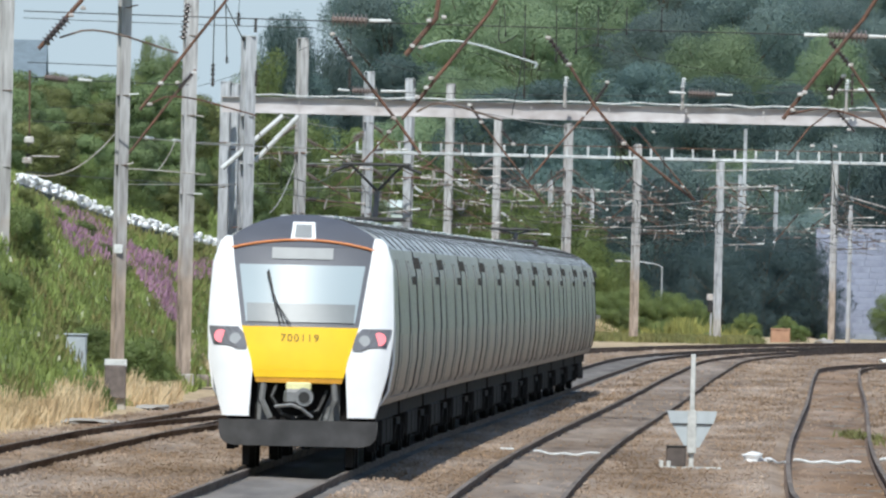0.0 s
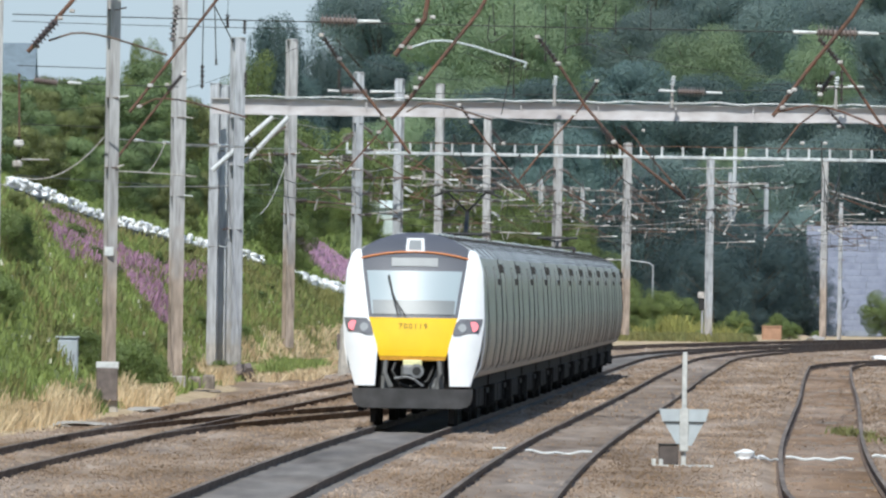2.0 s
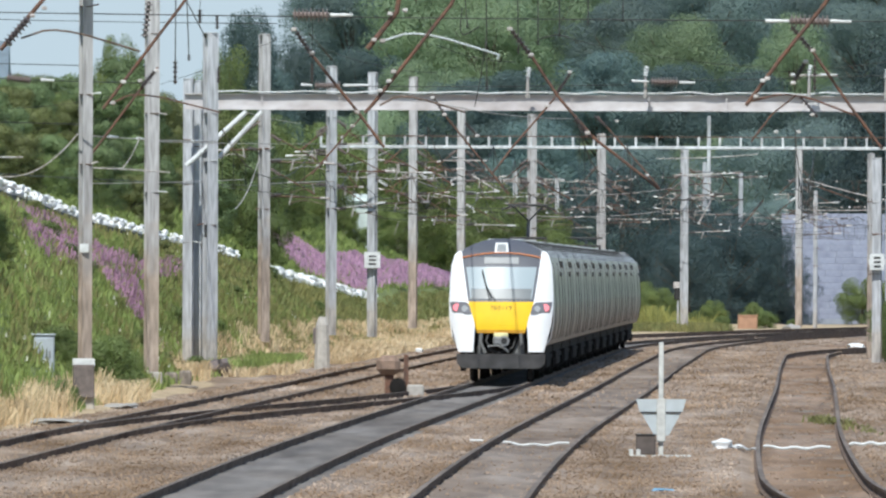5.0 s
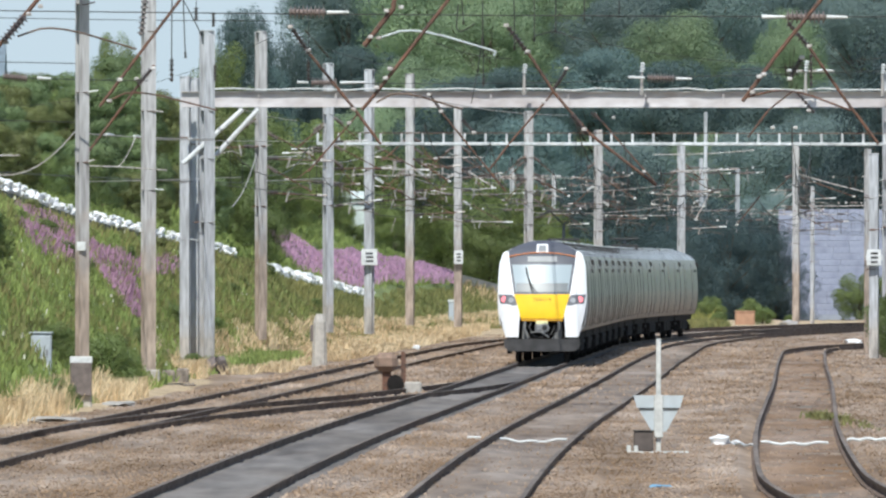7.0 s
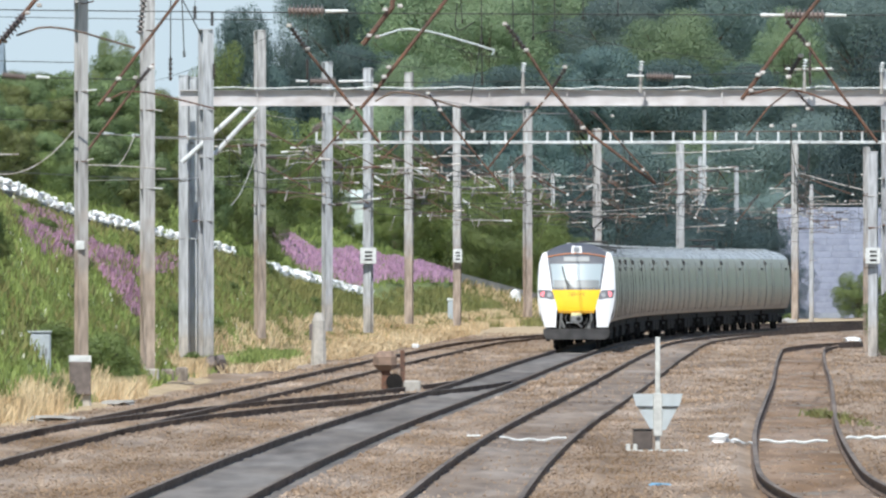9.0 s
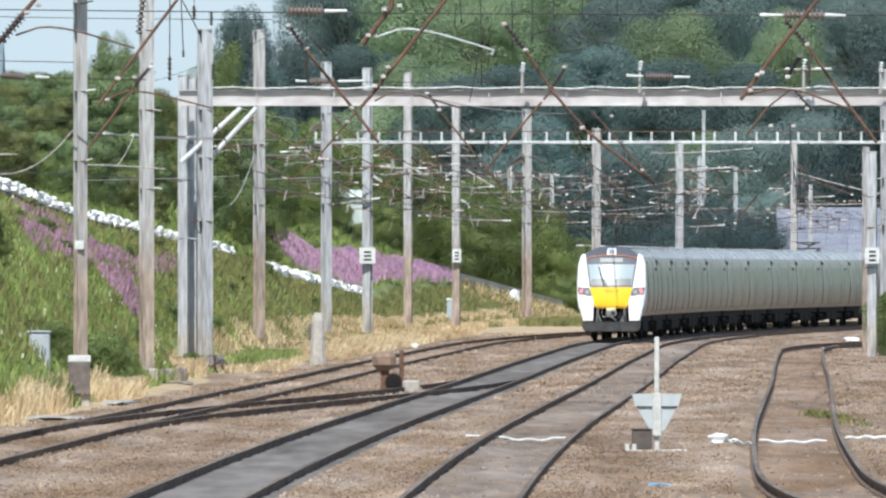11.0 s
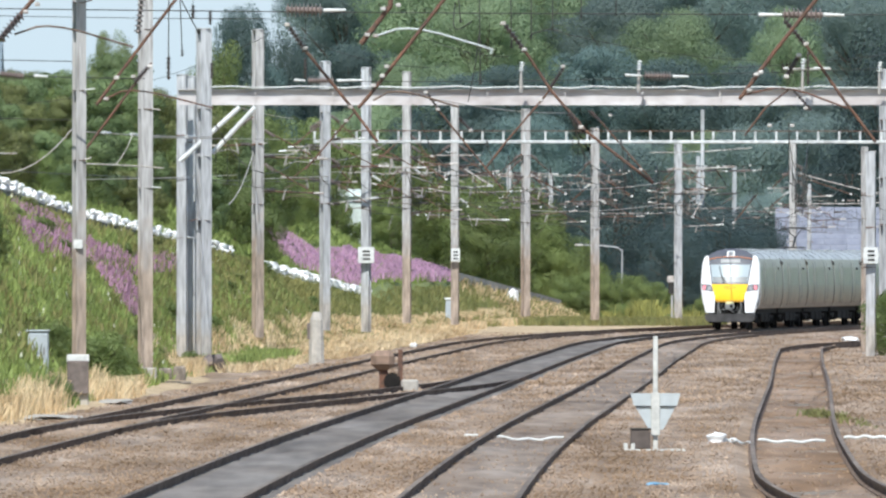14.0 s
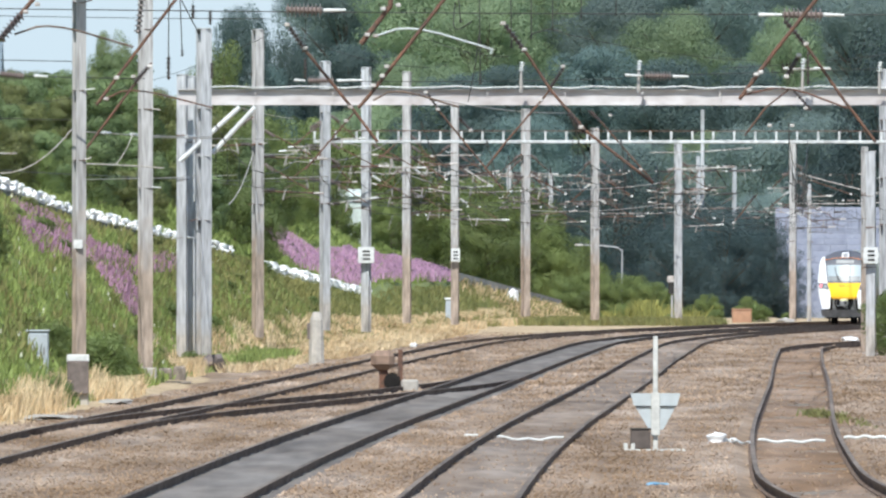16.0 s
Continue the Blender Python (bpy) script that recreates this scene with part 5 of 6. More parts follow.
span((-11.41, 470, 7.71), (-7.40, 470, 7.60), 0.02, 0.012, "cross_wire", "dark cross wire by the masts", [((-10.99, 469.9, 7.71), (-10.40, 469.9, 7.65))], [((-10.15, 469.9, 7.67), (-9.81, 469.9, 7.65))])
span((-4.62, 586, 8.70), (5.53, 586, 8.76), 0.05, 0.011, "cross_wire", "cross wire above the portal beam", [((-4.18, 585.8, 8.70), (-3.39, 585.8, 8.70))], [((-3.29, 585.8, 8.70), (-2.52, 585.8, 8.72)), ((-4.61, 585.8, 8.72), (-4.26, 585.8, 8.70))])
span((5.53, 586, 8.86), (14.27, 586, 9.11), 0.03, 0.011, "cross_wire", "cross wire above the portal beam", [((6.22, 585.8, 8.86), (7.06, 585.8, 8.84))], [((5.63, 585.8, 8.88), (6.15, 585.8, 8.86)), ((7.10, 585.8, 8.84), (7.59, 585.8, 8.83))])
span((10.51, 586, 9.07), (11.99, 586, 9.07), 0.0, 0.03, "cross_rod", "pale insulated rod above the beam", [], [((10.56, 585.8, 9.09), (10.77, 585.8, 9.09)), ((11.47, 585.8, 9.09), (11.96, 585.8, 9.09))])
span((-9.20, 470, 6.31), (-6.88, 560, 6.78), 0.04, 0.016, "cross_wire", "pale span wire between masts", [], [((-8.78, 489, 6.40), (-8.67, 494, 6.42)), ((-8.37, 508, 6.49), (-8.19, 514, 6.50))])
span((-7.97, 500, 6.36), (-4.44, 712, 7.76), 0.03, 0.012, "cross_wire", "pale span wire between masts", [], [((-7.59, 560, 6.78), (-7.41, 566, 6.82))])
span((-10.17, 424, 5.06), (-8.32, 424, 6.00), 0.35, 0.014, "jumper_cable", "slack pale jumper cable")
span((-8.65, 500, 5.63), (-8.18, 500, 6.47), 0.1, 0.014, "jumper_cable", "slack pale jumper cable")
span((-6.78, 600, 4.92), (-6.42, 640, 6.78), 0.25, 0.016, "jumper_cable", "slack pale jumper cable")
span((-11.41, 470, 5.35), (-4.33, 712, 6.15), 0.08, 0.013, "cross_wire", "brown span wire between masts")
span((-14.04, 600, 8.07), (-5.44, 600, 10.33), 0.5, 0.008, "cross_wire", "thin wire above the bank")
for a, b in (((-5.90, 424, 8.97), (-5.47, 424, 8.15)), ((-6.14, 424, 9.10), (-6.15, 424, 7.39)), ((-5.90, 424, 9.10), (-5.84, 424, 7.64)), ((0.33, 424, 9.10), (0.39, 424, 8.40)), ((0.81, 424, 9.10), (0.83, 424, 7.01)), ((1.51, 424, 9.10), (1.53, 424, 7.83)), ((1.97, 424, 9.10), (1.97, 424, 8.02)), ((2.45, 424, 9.10), (2.45, 424, 8.21)), ((3.87, 424, 9.10), (3.87, 424, 8.55)), ((3.09, 424, 9.10), (3.09, 424, 8.48))):
    a, b = Vector(a), Vector(b)
    root = empty("dropper", Matrix.Translation(a), "thin dark dropper wire hanging from the cross wire", "wire", "droppers")
    part("wire", rod(bmesh.new(), (0, 0, 0), b - a, 0.014, n=5), M["wire"], root)
    part("weight", ribbed(bmesh.new(), (b - a) * 0.9, b - a, 0.045, 5), M["insulator"], root)


for a, b in (((-6.67, 460, 8.05), (-6.67, 460, 7.47)), ((-5.68, 430, 8.87), (-5.68, 430, 8.56)), ((-7.02, 575, 9.13), (-7.02, 575, 8.65)), ((-3.42, 470, 8.10), (-3.42, 470, 7.60)), ((-5.78, 470, 9.28), (-5.78, 470, 8.94)), ((11.29, 586, 9.63), (11.29, 586, 8.58))):
    root = empty("hanging_insulator", Matrix.Translation(a), "black ribbed insulator hanging on a wire", "overhead gear", "hanging insulators")
    d = Vector(b) - Vector(a)
    part("insulator", ribbed(bmesh.new(), (0, 0, 0), d, 0.06, 5), M["insulator"], root)
    part("hanger", rod(bmesh.new(), (0, 0, 0), (0.01, 0, 9.3 - a[2]), 0.008, n=5), M["wire"], root)
for a, b, sag, r in (((-10.55, 440, 6.38), (-8.45, 440, 6.33), 0.0, 0.01), ((-10.55, 440, 5.56), (-9.90, 440, 5.56), 0.0, 0.02), ((-9.46, 500, 5.24), (-6.73, 620, 5.95), 0.02, 0.012),
                     ((-6.47, 640, 5.90), (-4.33, 712, 6.36), 0.0, 0.018), ((-6.19, 640, 6.74), (-5.44, 690, 7.04), 0.0, 0.022), ((-7.08, 587, 8.15), (-5.51, 700, 8.43), 0.1, 0.012),
                     ((-4.12, 712, 6.94), (-2.03, 724, 7.76), 0.15, 0.014), ((-1.18, 470, 7.32), (3.87, 600, 7.82), 0.15, 0.012), ((3.03, 470, 8.72), (7.80, 470, 8.05), 0.12, 0.007),
                     ((-0.30, 424, 8.02), (1.47, 424, 7.64), 0.1, 0.008)):
    span(a, b, sag, r, "span_wire", "pale weathered span wire of the overhead line")
for a, b, sag, r in (((-3.70, 470, 8.72), (-0.34, 470, 7.88), 0.2, 0.007), ((7.86, 720, 7.30), (11.73, 720, 7.48), 0.05, 0.018), ((10.63, 900, 7.60), (13.86, 900, 7.71), 0.0, 0.028),
                     ((16.81, 900, 7.46), (21.05, 900, 6.39), 0.05, 0.028), ((18.68, 1000, 6.33), (23.39, 1000, 6.39), 0.05, 0.026), ((-0.33, 800, 7.67), (1.58, 800, 7.67), 0.0, 0.026),
                     ((3.11, 900, 6.79), (11.34, 960, 7.28), 0.25, 0.02), ((4.09, 940, 5.79), (11.34, 960, 6.19), 0.2, 0.02), ((7.10, 470, 7.88), (10.99, 470, 8.21), 0.05, 0.008),
                     ((-2.01, 800, 7.08), (1.15, 840, 6.53), 0.2, 0.02)):
    span(a, b, sag, r, "span_wire", "pale weathered span wire of the overhead line")
for a, c, b in (((0.27, 424, 8.85), (0.20, 424, 8.15), (0.65, 424, 8.43)), ((2.00, 430, 8.22), (2.45, 430, 8.35), (2.72, 430, 8.25)), ((0.66, 500, 7.30), (0.84, 500, 8.20), (0.95, 500, 9.09))):
    o = Vector(a)
    root = empty("jumper_cable", Matrix.Translation(a), "dark looped jumper cable on the overhead gear", "wire", "jumper loops")
    part("cable", polyrod(bmesh.new(), bent((0, 0, 0), Vector(c) - o, Vector(b) - o, 3), 0.014, 5), M["wire"], root)


# the wires along the tracks
def contact_line(track, y0, y1):
    pitch = 62.0
    root = empty("overhead_wire", Matrix.Translation((0, 0, 0)), "contact and catenary wires over a track", "overhead wire", "overhead wires", "structure")
    low, high, drop = [], [], bmesh.new()
    ys = np.arange(y0, y1, 7.75)
    for i, y in enumerate(ys):
        u = ((y - y0) / pitch) % 1.0
        stag = 0.2 * (1 if int((y - y0) / pitch) % 2 else -1) * math.cos(math.pi * u)
        x = centre(track, y) + stag
        zc, zm = 4.85, 4.85 + 0.35 + 0.95 * (2 * u - 1) ** 2
        low.append((x, y, zc))
        high.append((x, y, zm))
        rod(drop, (x, y, zc), (x, y, zm), 0.006, n=4)
    part("contact_wire", polyrod(bmesh.new(), low, 0.009, 5), M["wire"], root)
    part("catenary_wire", polyrod(bmesh.new(), high, 0.011, 5), M["wire"], root)
    tagged(part("dropper_wires", drop, M["wire"], root), "thin dropper wires", kind="stuff")


contact_line("slow_far", 430, 1100)
contact_line("fast", 420, 1100)
contact_line("middle", 410, 1100)
contact_line("near", 425, 850)

# strut pair, posts on the portal
for a, b in (((-8.09, 582, 6.18), (-6.25, 582, 7.85)), ((-7.10, 583, 6.43), (-5.78, 583, 7.86))):
    root = empty("brace", Matrix.Translation(a), "white diagonal steel brace under the portal beam", "brace", "portal braces")
    bm = bmesh.new()
    rod(bm, (0, 0, 0), Vector(b) - Vector(a), 0.075, n=10)
    part("strut", bm, M["white_fit"], root)
for p, h in (((6.05, 586, 8.34), 1.0), ((2.41, 586, 8.34), 0.95), ((11.12, 586, 8.30), 1.1), ((13.50, 586, 8.30), 1.0)):
    root = empty("beam_post", Matrix.Translation(p), "short pale insulator post on the portal beam", "post", "posts on the beam")
    part("stem", rod(bmesh.new(), (0, 0, 0), (0, 0, h * 0.7), 0.06, 0.04), M["galv"], root)
    part("cap", ribbed(bmesh.new(), (0, 0, h * 0.68), (0.04, 0, h), 0.09, 4), M["white_fit"], root)
root = empty("feeder_cable", Matrix.Translation((-7.25, 586.9, 8.42)), "white cable clipped along the portal beam", "cable")
pts = [Vector((i * 0.7, -0.1, 0.09 + 0.025 * math.sin(i * 1.9) + 0.02 * math.sin(i * 3.1))) for i in range(31)]
part("cable", polyrod(bmesh.new(), pts, 0.024, 6), M["white_fit"], root)


def lattice(x0, x1, y, z):
    root = empty("lattice_gantry", Matrix.Translation((x0, y, z)), "slender pale lattice gantry across the tracks", "gantry beam", "overhead portals")
    L = x1 - x0
    part("lower_chord", box(bmesh.new(), 0, L, -0.07, 0.07, -0.06, 0.06, 0.02), M["chord"], root)
    part("upper_chord", box(bmesh.new(), 0, L, -0.02, 0.02, 0.40, 0.43), M["rust"], root)
    for i in range(int(L / 0.8) + 1):
        x = min(L - 0.05, 0.05 + i * 0.8)
        part("upright", box(bmesh.new(), x - 0.04, x + 0.04, -0.05, 0.05, 0.06, 0.40), M["chord"], root)
    return root


lattice(-4.95, 18.2, 722, 7.72)

# brackets on the far masts
def bracket(p, side, L, seed):
    """A cantilever on a far mast: stay, boom, two insulators and a steady arm."""
    rr = random.Random(seed)
    root = empty("far_cantilever", Matrix.Translation(p), "pale tubular cantilever on a far mast", "overhead gear", "far cantilevers")
    s = side
    lift = rr.uniform(-0.12, 0.2)
    part("boom", rod(bmesh.new(), (0, 0, 0), (s * L, 0, 0.04 + lift), 0.026), M[("galv", "rust", "rail")[seed % 3]], root)
    part("stay", rod(bmesh.new(), (0, 0, 0.95), (s * L * 0.8, 0, 0.04), 0.02), M["rust"], root)
    part("steady_arm", polyrod(bmesh.new(), bent((s * L * 0.35, 0, -0.25), (s * L * 0.6, 0, -0.12), (s * L * 1.0, 0, -0.3)), 0.014), M["rail" if seed % 2 else "galv"], root)
    part("drop_rod", rod(bmesh.new(), (s * L * 0.35, 0, -0.3), (s * L * 0.4, 0, 0.06), 0.03), M["galv"], root)
    part("insulator", ribbed(bmesh.new(), (s * 0.06, 0, 0.0), (s * 0.42, 0, 0.03), 0.1, 5), M["insulator"], root)
    part("end_cap", rod(bmesh.new(), (s * L * 0.88, 0, 0.035 + lift * 0.88), (s * L * 1.06, 0, 0.04 + lift * 1.06), 0.036), M["white_fit" if seed % 3 == 0 else "fitting"], root)
    part("upper_insulator", ribbed(bmesh.new(), (s * 0.06, 0, 0.9), (s * 0.4, 0, 0.68), 0.09, 5), M["white_fit" if seed % 4 == 1 else "shed"], root)
    return root


k = 0
for p, h in (((-4.44, 712, 0.56), 0), ((-1.53, 800, 0.58), 0), ((0.53, 840, 0.39), 0), ((3.94, 905, 0.60), 0), ((7.70, 960, 0.29), 0), ((12.66, 1020, 0.07), 0), ((19.58, 1060, -0.04), 0)):
    for z in (6.2, 7.5):
        k += 1
        bracket((p[0] - 0.16, p[1] - 0.05, z + 0.2 * math.sin(k * 3.1)), -1, 0.9 + 0.5 * abs(math.sin(k * 1.3)), k + 100)
        bracket((p[0] + 0.16, p[1] - 0.05, z + 0.1 + 0.2 * math.cos(k * 2.7)), 1, 0.8 + 0.6 * abs(math.cos(k * 1.9)), k + 130)
for p, h in (((-4.44, 712, 0.56), 0), ((-2.94, 724, 0.46), 0), ((-1.53, 800, 0.58), 0), ((0.53, 840, 0.39), 0), ((3.94, 905, 0.60), 0), ((7.70, 960, 0.29), 0), ((12.66, 1020, 0.07), 0), ((19.58, 1060, -0.04), 0), ((-6.26, 640, 0.55), 0)):
    for z in (5.3, 6.9):
        k += 1
        bracket((p[0] + 0.16, p[1] - 0.05, z + 0.25 * math.sin(k * 2.3)), 1, 1.5 + 0.7 * abs(math.sin(k * 1.7)), k)
        if k % 4 == 0:
            bracket((p[0] - 0.16, p[1] - 0.05, z + 0.3 + 0.3 * math.cos(k * 1.9)), -1, 1.0 + 0.5 * abs(math.cos(k)), k + 50)
for p, h in (((3.91, 1130, 0.03), 9.3), ((6.46, 1134, 0.02), 8.9), ((16.25, 1186, 0.14), 13.1), ((18.24, 1186, 0.16), 9.6), ((15.95, 1184, 0.11), 10.2), ((20.98, 1085, 0.08), 8.0)):
    mast((p[0], p[1], -0.3), h, 0.2, "galv", False, "slim grey overhead line mast far off")
    bracket((p[0] + 0.1, p[1] - 0.05, 5.6), 1, 1.9, k)
    bracket((p[0] - 0.1, p[1] - 0.05, 6.4), -1, 1.6, k + 9)
    k += 1
# insulated head spans between the far masts, beaded with fittings
def head_span(x0, x1, y, z, seed):
    rr = random.Random(seed)
    root = empty("head_span", Matrix.Translation((x0, y, z)), "pale cross span with clamps and insulators far down the line", "wire", "far head spans")
    L = x1 - x0
    r = y * 1.7e-5
    pts = [Vector((L * i / 12, 0, -0.05 * L * (i / 12) * (1 - i / 12) + rr.uniform(-0.02, 0.02))) for i in range(13)]
    part("wire", polyrod(bmesh.new(), pts, r, 5), M["fitting" if seed % 3 == 0 else "wire"], root)
    for i in range(1, 12):
        q = pts[i]
        c = rr.random()
        if c < 0.3:
            part("insulator", ribbed(bmesh.new(), q - Vector((0.22, 0, 0)), q + Vector((0.22, 0, 0)), r * 4.5, 5), M["shed" if c < 0.2 else "insulator"], root)
        elif c < 0.62:
            part("clamp", clamp(bmesh.new(), q, r * 3.4), M["white_fit" if c < 0.5 else "fitting"], root)
        elif c < 0.8:
            part("drop_rod", rod(bmesh.new(), q, q + Vector((rr.uniform(-0.3, 0.3), 0, -rr.uniform(0.3, 0.8))), r * 0.8, n=5), M["fitting" if c < 0.7 else "rust"], root)


for n_span, (xa, xb, y, z) in enumerate((
        (-4.3, 0.5, 726, 6.6), (-4.2, 3.9, 803, 5.75), (-3.8, 2.4, 803, 6.9), (-1.4, 3.9, 843, 6.35), (0.6, 7.6, 908, 5.9), (0.8, 4.9, 908, 7.4), (1.2, 6.4, 842, 7.05),
        (4.0, 12.5, 963, 6.25), (4.2, 9.4, 963, 7.3), (7.8, 12.6, 1018, 5.9), (8.6, 14.4, 1022, 8.2), (11.0, 15.4, 1022, 7.25), (11.4, 16.8, 1022, 6.2), (12.6, 19.5, 1040, 5.75), (13.0, 17.2, 1040, 8.55),
        (17.0, 22.6, 1062, 6.1), (18.8, 23.8, 1062, 8.2), (19.4, 24.6, 1062, 6.75), (11.2, 15.2, 905, 7.6), (9.8, 14.2, 905, 6.5), (-3.2, 1.6, 905, 5.5))):
    head_span(xa, xb, y, z, n_span * 7 + 3)
for k2, (p, q) in enumerate((((14.4, 1020, 7.4), (13.4, 1020, 5.6)), ((16.9, 1020, 6.9), (15.6, 1020, 5.3)), ((19.8, 1058, 8.1), (22.9, 1058, 7.0)), ((12.6, 1016, 6.9), (14.2, 1016, 7.2)), ((7.8, 956, 7.6), (9.6, 956, 6.5)),
                             ((4.1, 900, 7.3), (5.9, 900, 6.4)), ((0.6, 836, 7.5), (2.2, 836, 6.5)), ((-1.4, 796, 7.6), (0.2, 796, 6.6)))):
    root = empty("stay_tube", Matrix.Translation(p), "slanting stay tube of a far cantilever", "overhead gear", "far stays")
    d = Vector(q) - Vector(p)
    part("tube", rod(bmesh.new(), (0, 0, 0), d, 0.032, n=6), M["rust" if k2 % 3 else "fitting"], root)
    part("insulator", ribbed(bmesh.new(), d * 0.06, d * 0.22, 0.09, 5), M["insulator"], root, "dark ribbed insulator")
    part("end_clamp", clamp(bmesh.new(), d * 0.96, 0.07), M["white_fit"], root, "pale end clamp")
mast_sign = [((-2.94, 723.6, 3.40), 0.62, 0.62), ((14.45, 639.6, 3.34), 0.5, 0.55), ((0.55, 839.6, 3.48), 0.4, 0.6)]
for p, w, h in mast_sign:
    root = empty("mast_sign", Matrix.Translation(p), "white plate with dark bars fixed on a mast", "sign", "mast plates")
    pl = part("plate", box(bmesh.new(), -w / 2, w / 2, -0.03, 0.0, -h / 2, h / 2, 0.02), M["white_fit"], root)
    for i, dz in enumerate((-0.15, 0.0, 0.14)):
        part("mark", box(bmesh.new(), -w * 0.22, w * 0.25, -0.04, -0.031, dz - 0.035, dz + 0.035), M["seam"], pl)
for z0, w, h in (((-8.13, 421.8, 0.89), 0.5, 0.17), ((-8.13, 421.8, 3.43), 0.2, 0.2)):
    root = empty("mast_band", Matrix.Translation(z0), "white painted band on a mast", "sign", "mast plates")
    part("plate", box(bmesh.new(), -w / 2, w / 2, -0.02, 0.0, -h / 2, h / 2, 0.01), M["white_fit"], root)
root = empty("mast_wrap", Matrix.Translation((-8.13, 421.7, -0.01)), "dark wrapped foot of a mast", "sleeve")
part("sleeve", box(bmesh.new(), -0.24, 0.24, -0.03, 0.02, 0.1, 0.85, 0.02), M["underwrap"], root)


# ---- the bank's wall and bags ----
def wall_line(y):
    return ground_axis(y) - 4.86 - foot(y) - 4.15


def build_wall(y0, y1):
    verts, faces = [], []
    ys = np.arange(y0, y1, 4.0)
    for y in ys:
        x, z = wall_line(y), wall_top(y)
        verts += [(x, y, z - 1.5), (x, y, z - 0.42), (x - 0.3, y, z - 0.42), (x - 0.3, y, z - 1.5)]
    n = len(ys)
    for j in range(n - 1):
        for i in range(4):
            a, b = 4 * j + i, 4 * j + (i + 1) % 4
            faces.append((a, b, b + 4, a + 4))
    faces += [(0, 3, 2, 1), (4 * n - 4, 4 * n - 3, 4 * n - 2, 4 * n - 1)]
    return tagged(new("retaining_wall", from_arrays("retaining_wall", verts, faces, M["wall"])), "low dark retaining wall topped with white sandbags", "wall", kind="structure")


WALLS = [build_wall(486, 735), build_wall(772, 945)]
BAGS = []
for sd in range(4):
    bm = bmesh.new()
    bmesh.ops.create_icosphere(bm, subdivisions=2, radius=1.0)
    rr = random.Random(sd)
    for v in bm.verts:
        c = v.co
        q = 1.0 / max(abs(c.x), abs(c.y), abs(c.z)) ** 0.55
        wob = 1 + 0.28 * noise.noise(c * 1.7 + Vector((sd * 5, 0, 0)))
        v.co = Vector((c.x * 0.17, c.y * 0.30, c.z * 0.12)) * q * wob
    BAGS.append(mesh_of(bm, "sandbag", M["bag"], smooth=True))
rr = random.Random(5)
for wall, y0, y1, step in ((WALLS[0], 488, 733, 1.7), (WALLS[1], 774, 943, 2.4)):
    y = y0
    while y < y1:
        gap = noise.noise((y * 0.045, 2.0, 0)) < -0.42 and y < 560
        for row in range(2):
            if gap or (row and rr.random() < 0.4):
                continue
            b = new("sandbag", BAGS[rr.randrange(4)])
            b.parent = wall
            b.matrix_basis = Matrix.Translation((wall_line(y) - 0.16 + rr.uniform(-0.07, 0.07), y + rr.uniform(-0.3, 0.3), wall_top(y) - 0.33 + 0.15 * row + rr.uniform(-0.05, 0.05))) @ Euler((rr.uniform(-0.2, 0.2), rr.uniform(-0.25, 0.25), rr.uniform(-0.6, 0.6))).to_matrix().to_4x4() @ Matrix.Scale(0.8 if y0 < 700 else 1.4, 4)
        y += step
# a grey coping on a dry mound at the far end of the bank
def mound(a, b):
    a, b = Vector(a), Vector(b)
    root = empty("parapet", Matrix.Translation(a), "low grey parapet on a dry grassy mound", "wall", kind="structure")
    d = b - a
    bm = bmesh.new()
    ring = lambda p: [bm.verts.new(p + Vector(q)) for q in ((0, 0, -0.45), (0.05, -0.15, -0.45), (0.05, -0.15, 0.28), (0, 0.2, 0.28))]
    r0, r1 = ring(Vector((0, 0, 0))), ring(d)
    for i in range(4):
        k = (i + 1) % 4
        bm.faces.new((r0[i], r0[k], r1[k], r1[i]))
    bm.faces.new(r0[::-1]), bm.faces.new(r1)
    part("coping", bm, M["concrete"], root, "grey weathered coping")
    bm = bmesh.new()
    q = [(-0.6, 4, -0.4), (-0.6, -22, -a.z - 0.3), (d.x + 1.2, d.y - 18, -a.z - 0.3), (d.x + 0.5, d.y + 3, d.z - 0.4), (d.x + 1.6, d.y + 3, -a.z - 0.3), (-1.6, 6, -a.z - 0.3)]
    v = [bm.verts.new(p) for p in q]
    for f in ((0, 1, 2, 3), (3, 2, 4), (0, 5, 1), (0, 3, 4, 5)):
        bm.faces.new([v[k] for k in f])
    bmesh.ops.recalc_face_normals(bm, faces=bm.faces[:])
    part("mound", bm, M["dry"], root, "mound of dry earth")
    rg = np.random.RandomState(77)
    spots = []
    for _ in range(2600):
        t, w = rg.rand(), rg.rand()
        top = a + d * t
        low = Vector((a.x - 0.6 + (d.x + 1.8) * t, a.y - 22 + (d.y + 4) * t, -0.3))
        p = top * w + low * (1 - w)
        spots.append((p.x, p.y, p.z - 0.3 * w))
    blades("mound_grass", spots[:1500], 0.3, 0.03, 4, 78, "straw", "dry grass on the mound")
    blades("mound_weeds", spots[1500:], 0.34, 0.03, 4, 79, "grass_dull", "olive weeds on the mound")


mound((0.88, 1052, 2.37), (6.73, 1085, 0.80))


# ---- lineside things ----
def on_ground(x, y):
    return Matrix.Translation((x, y, land(x, y)))


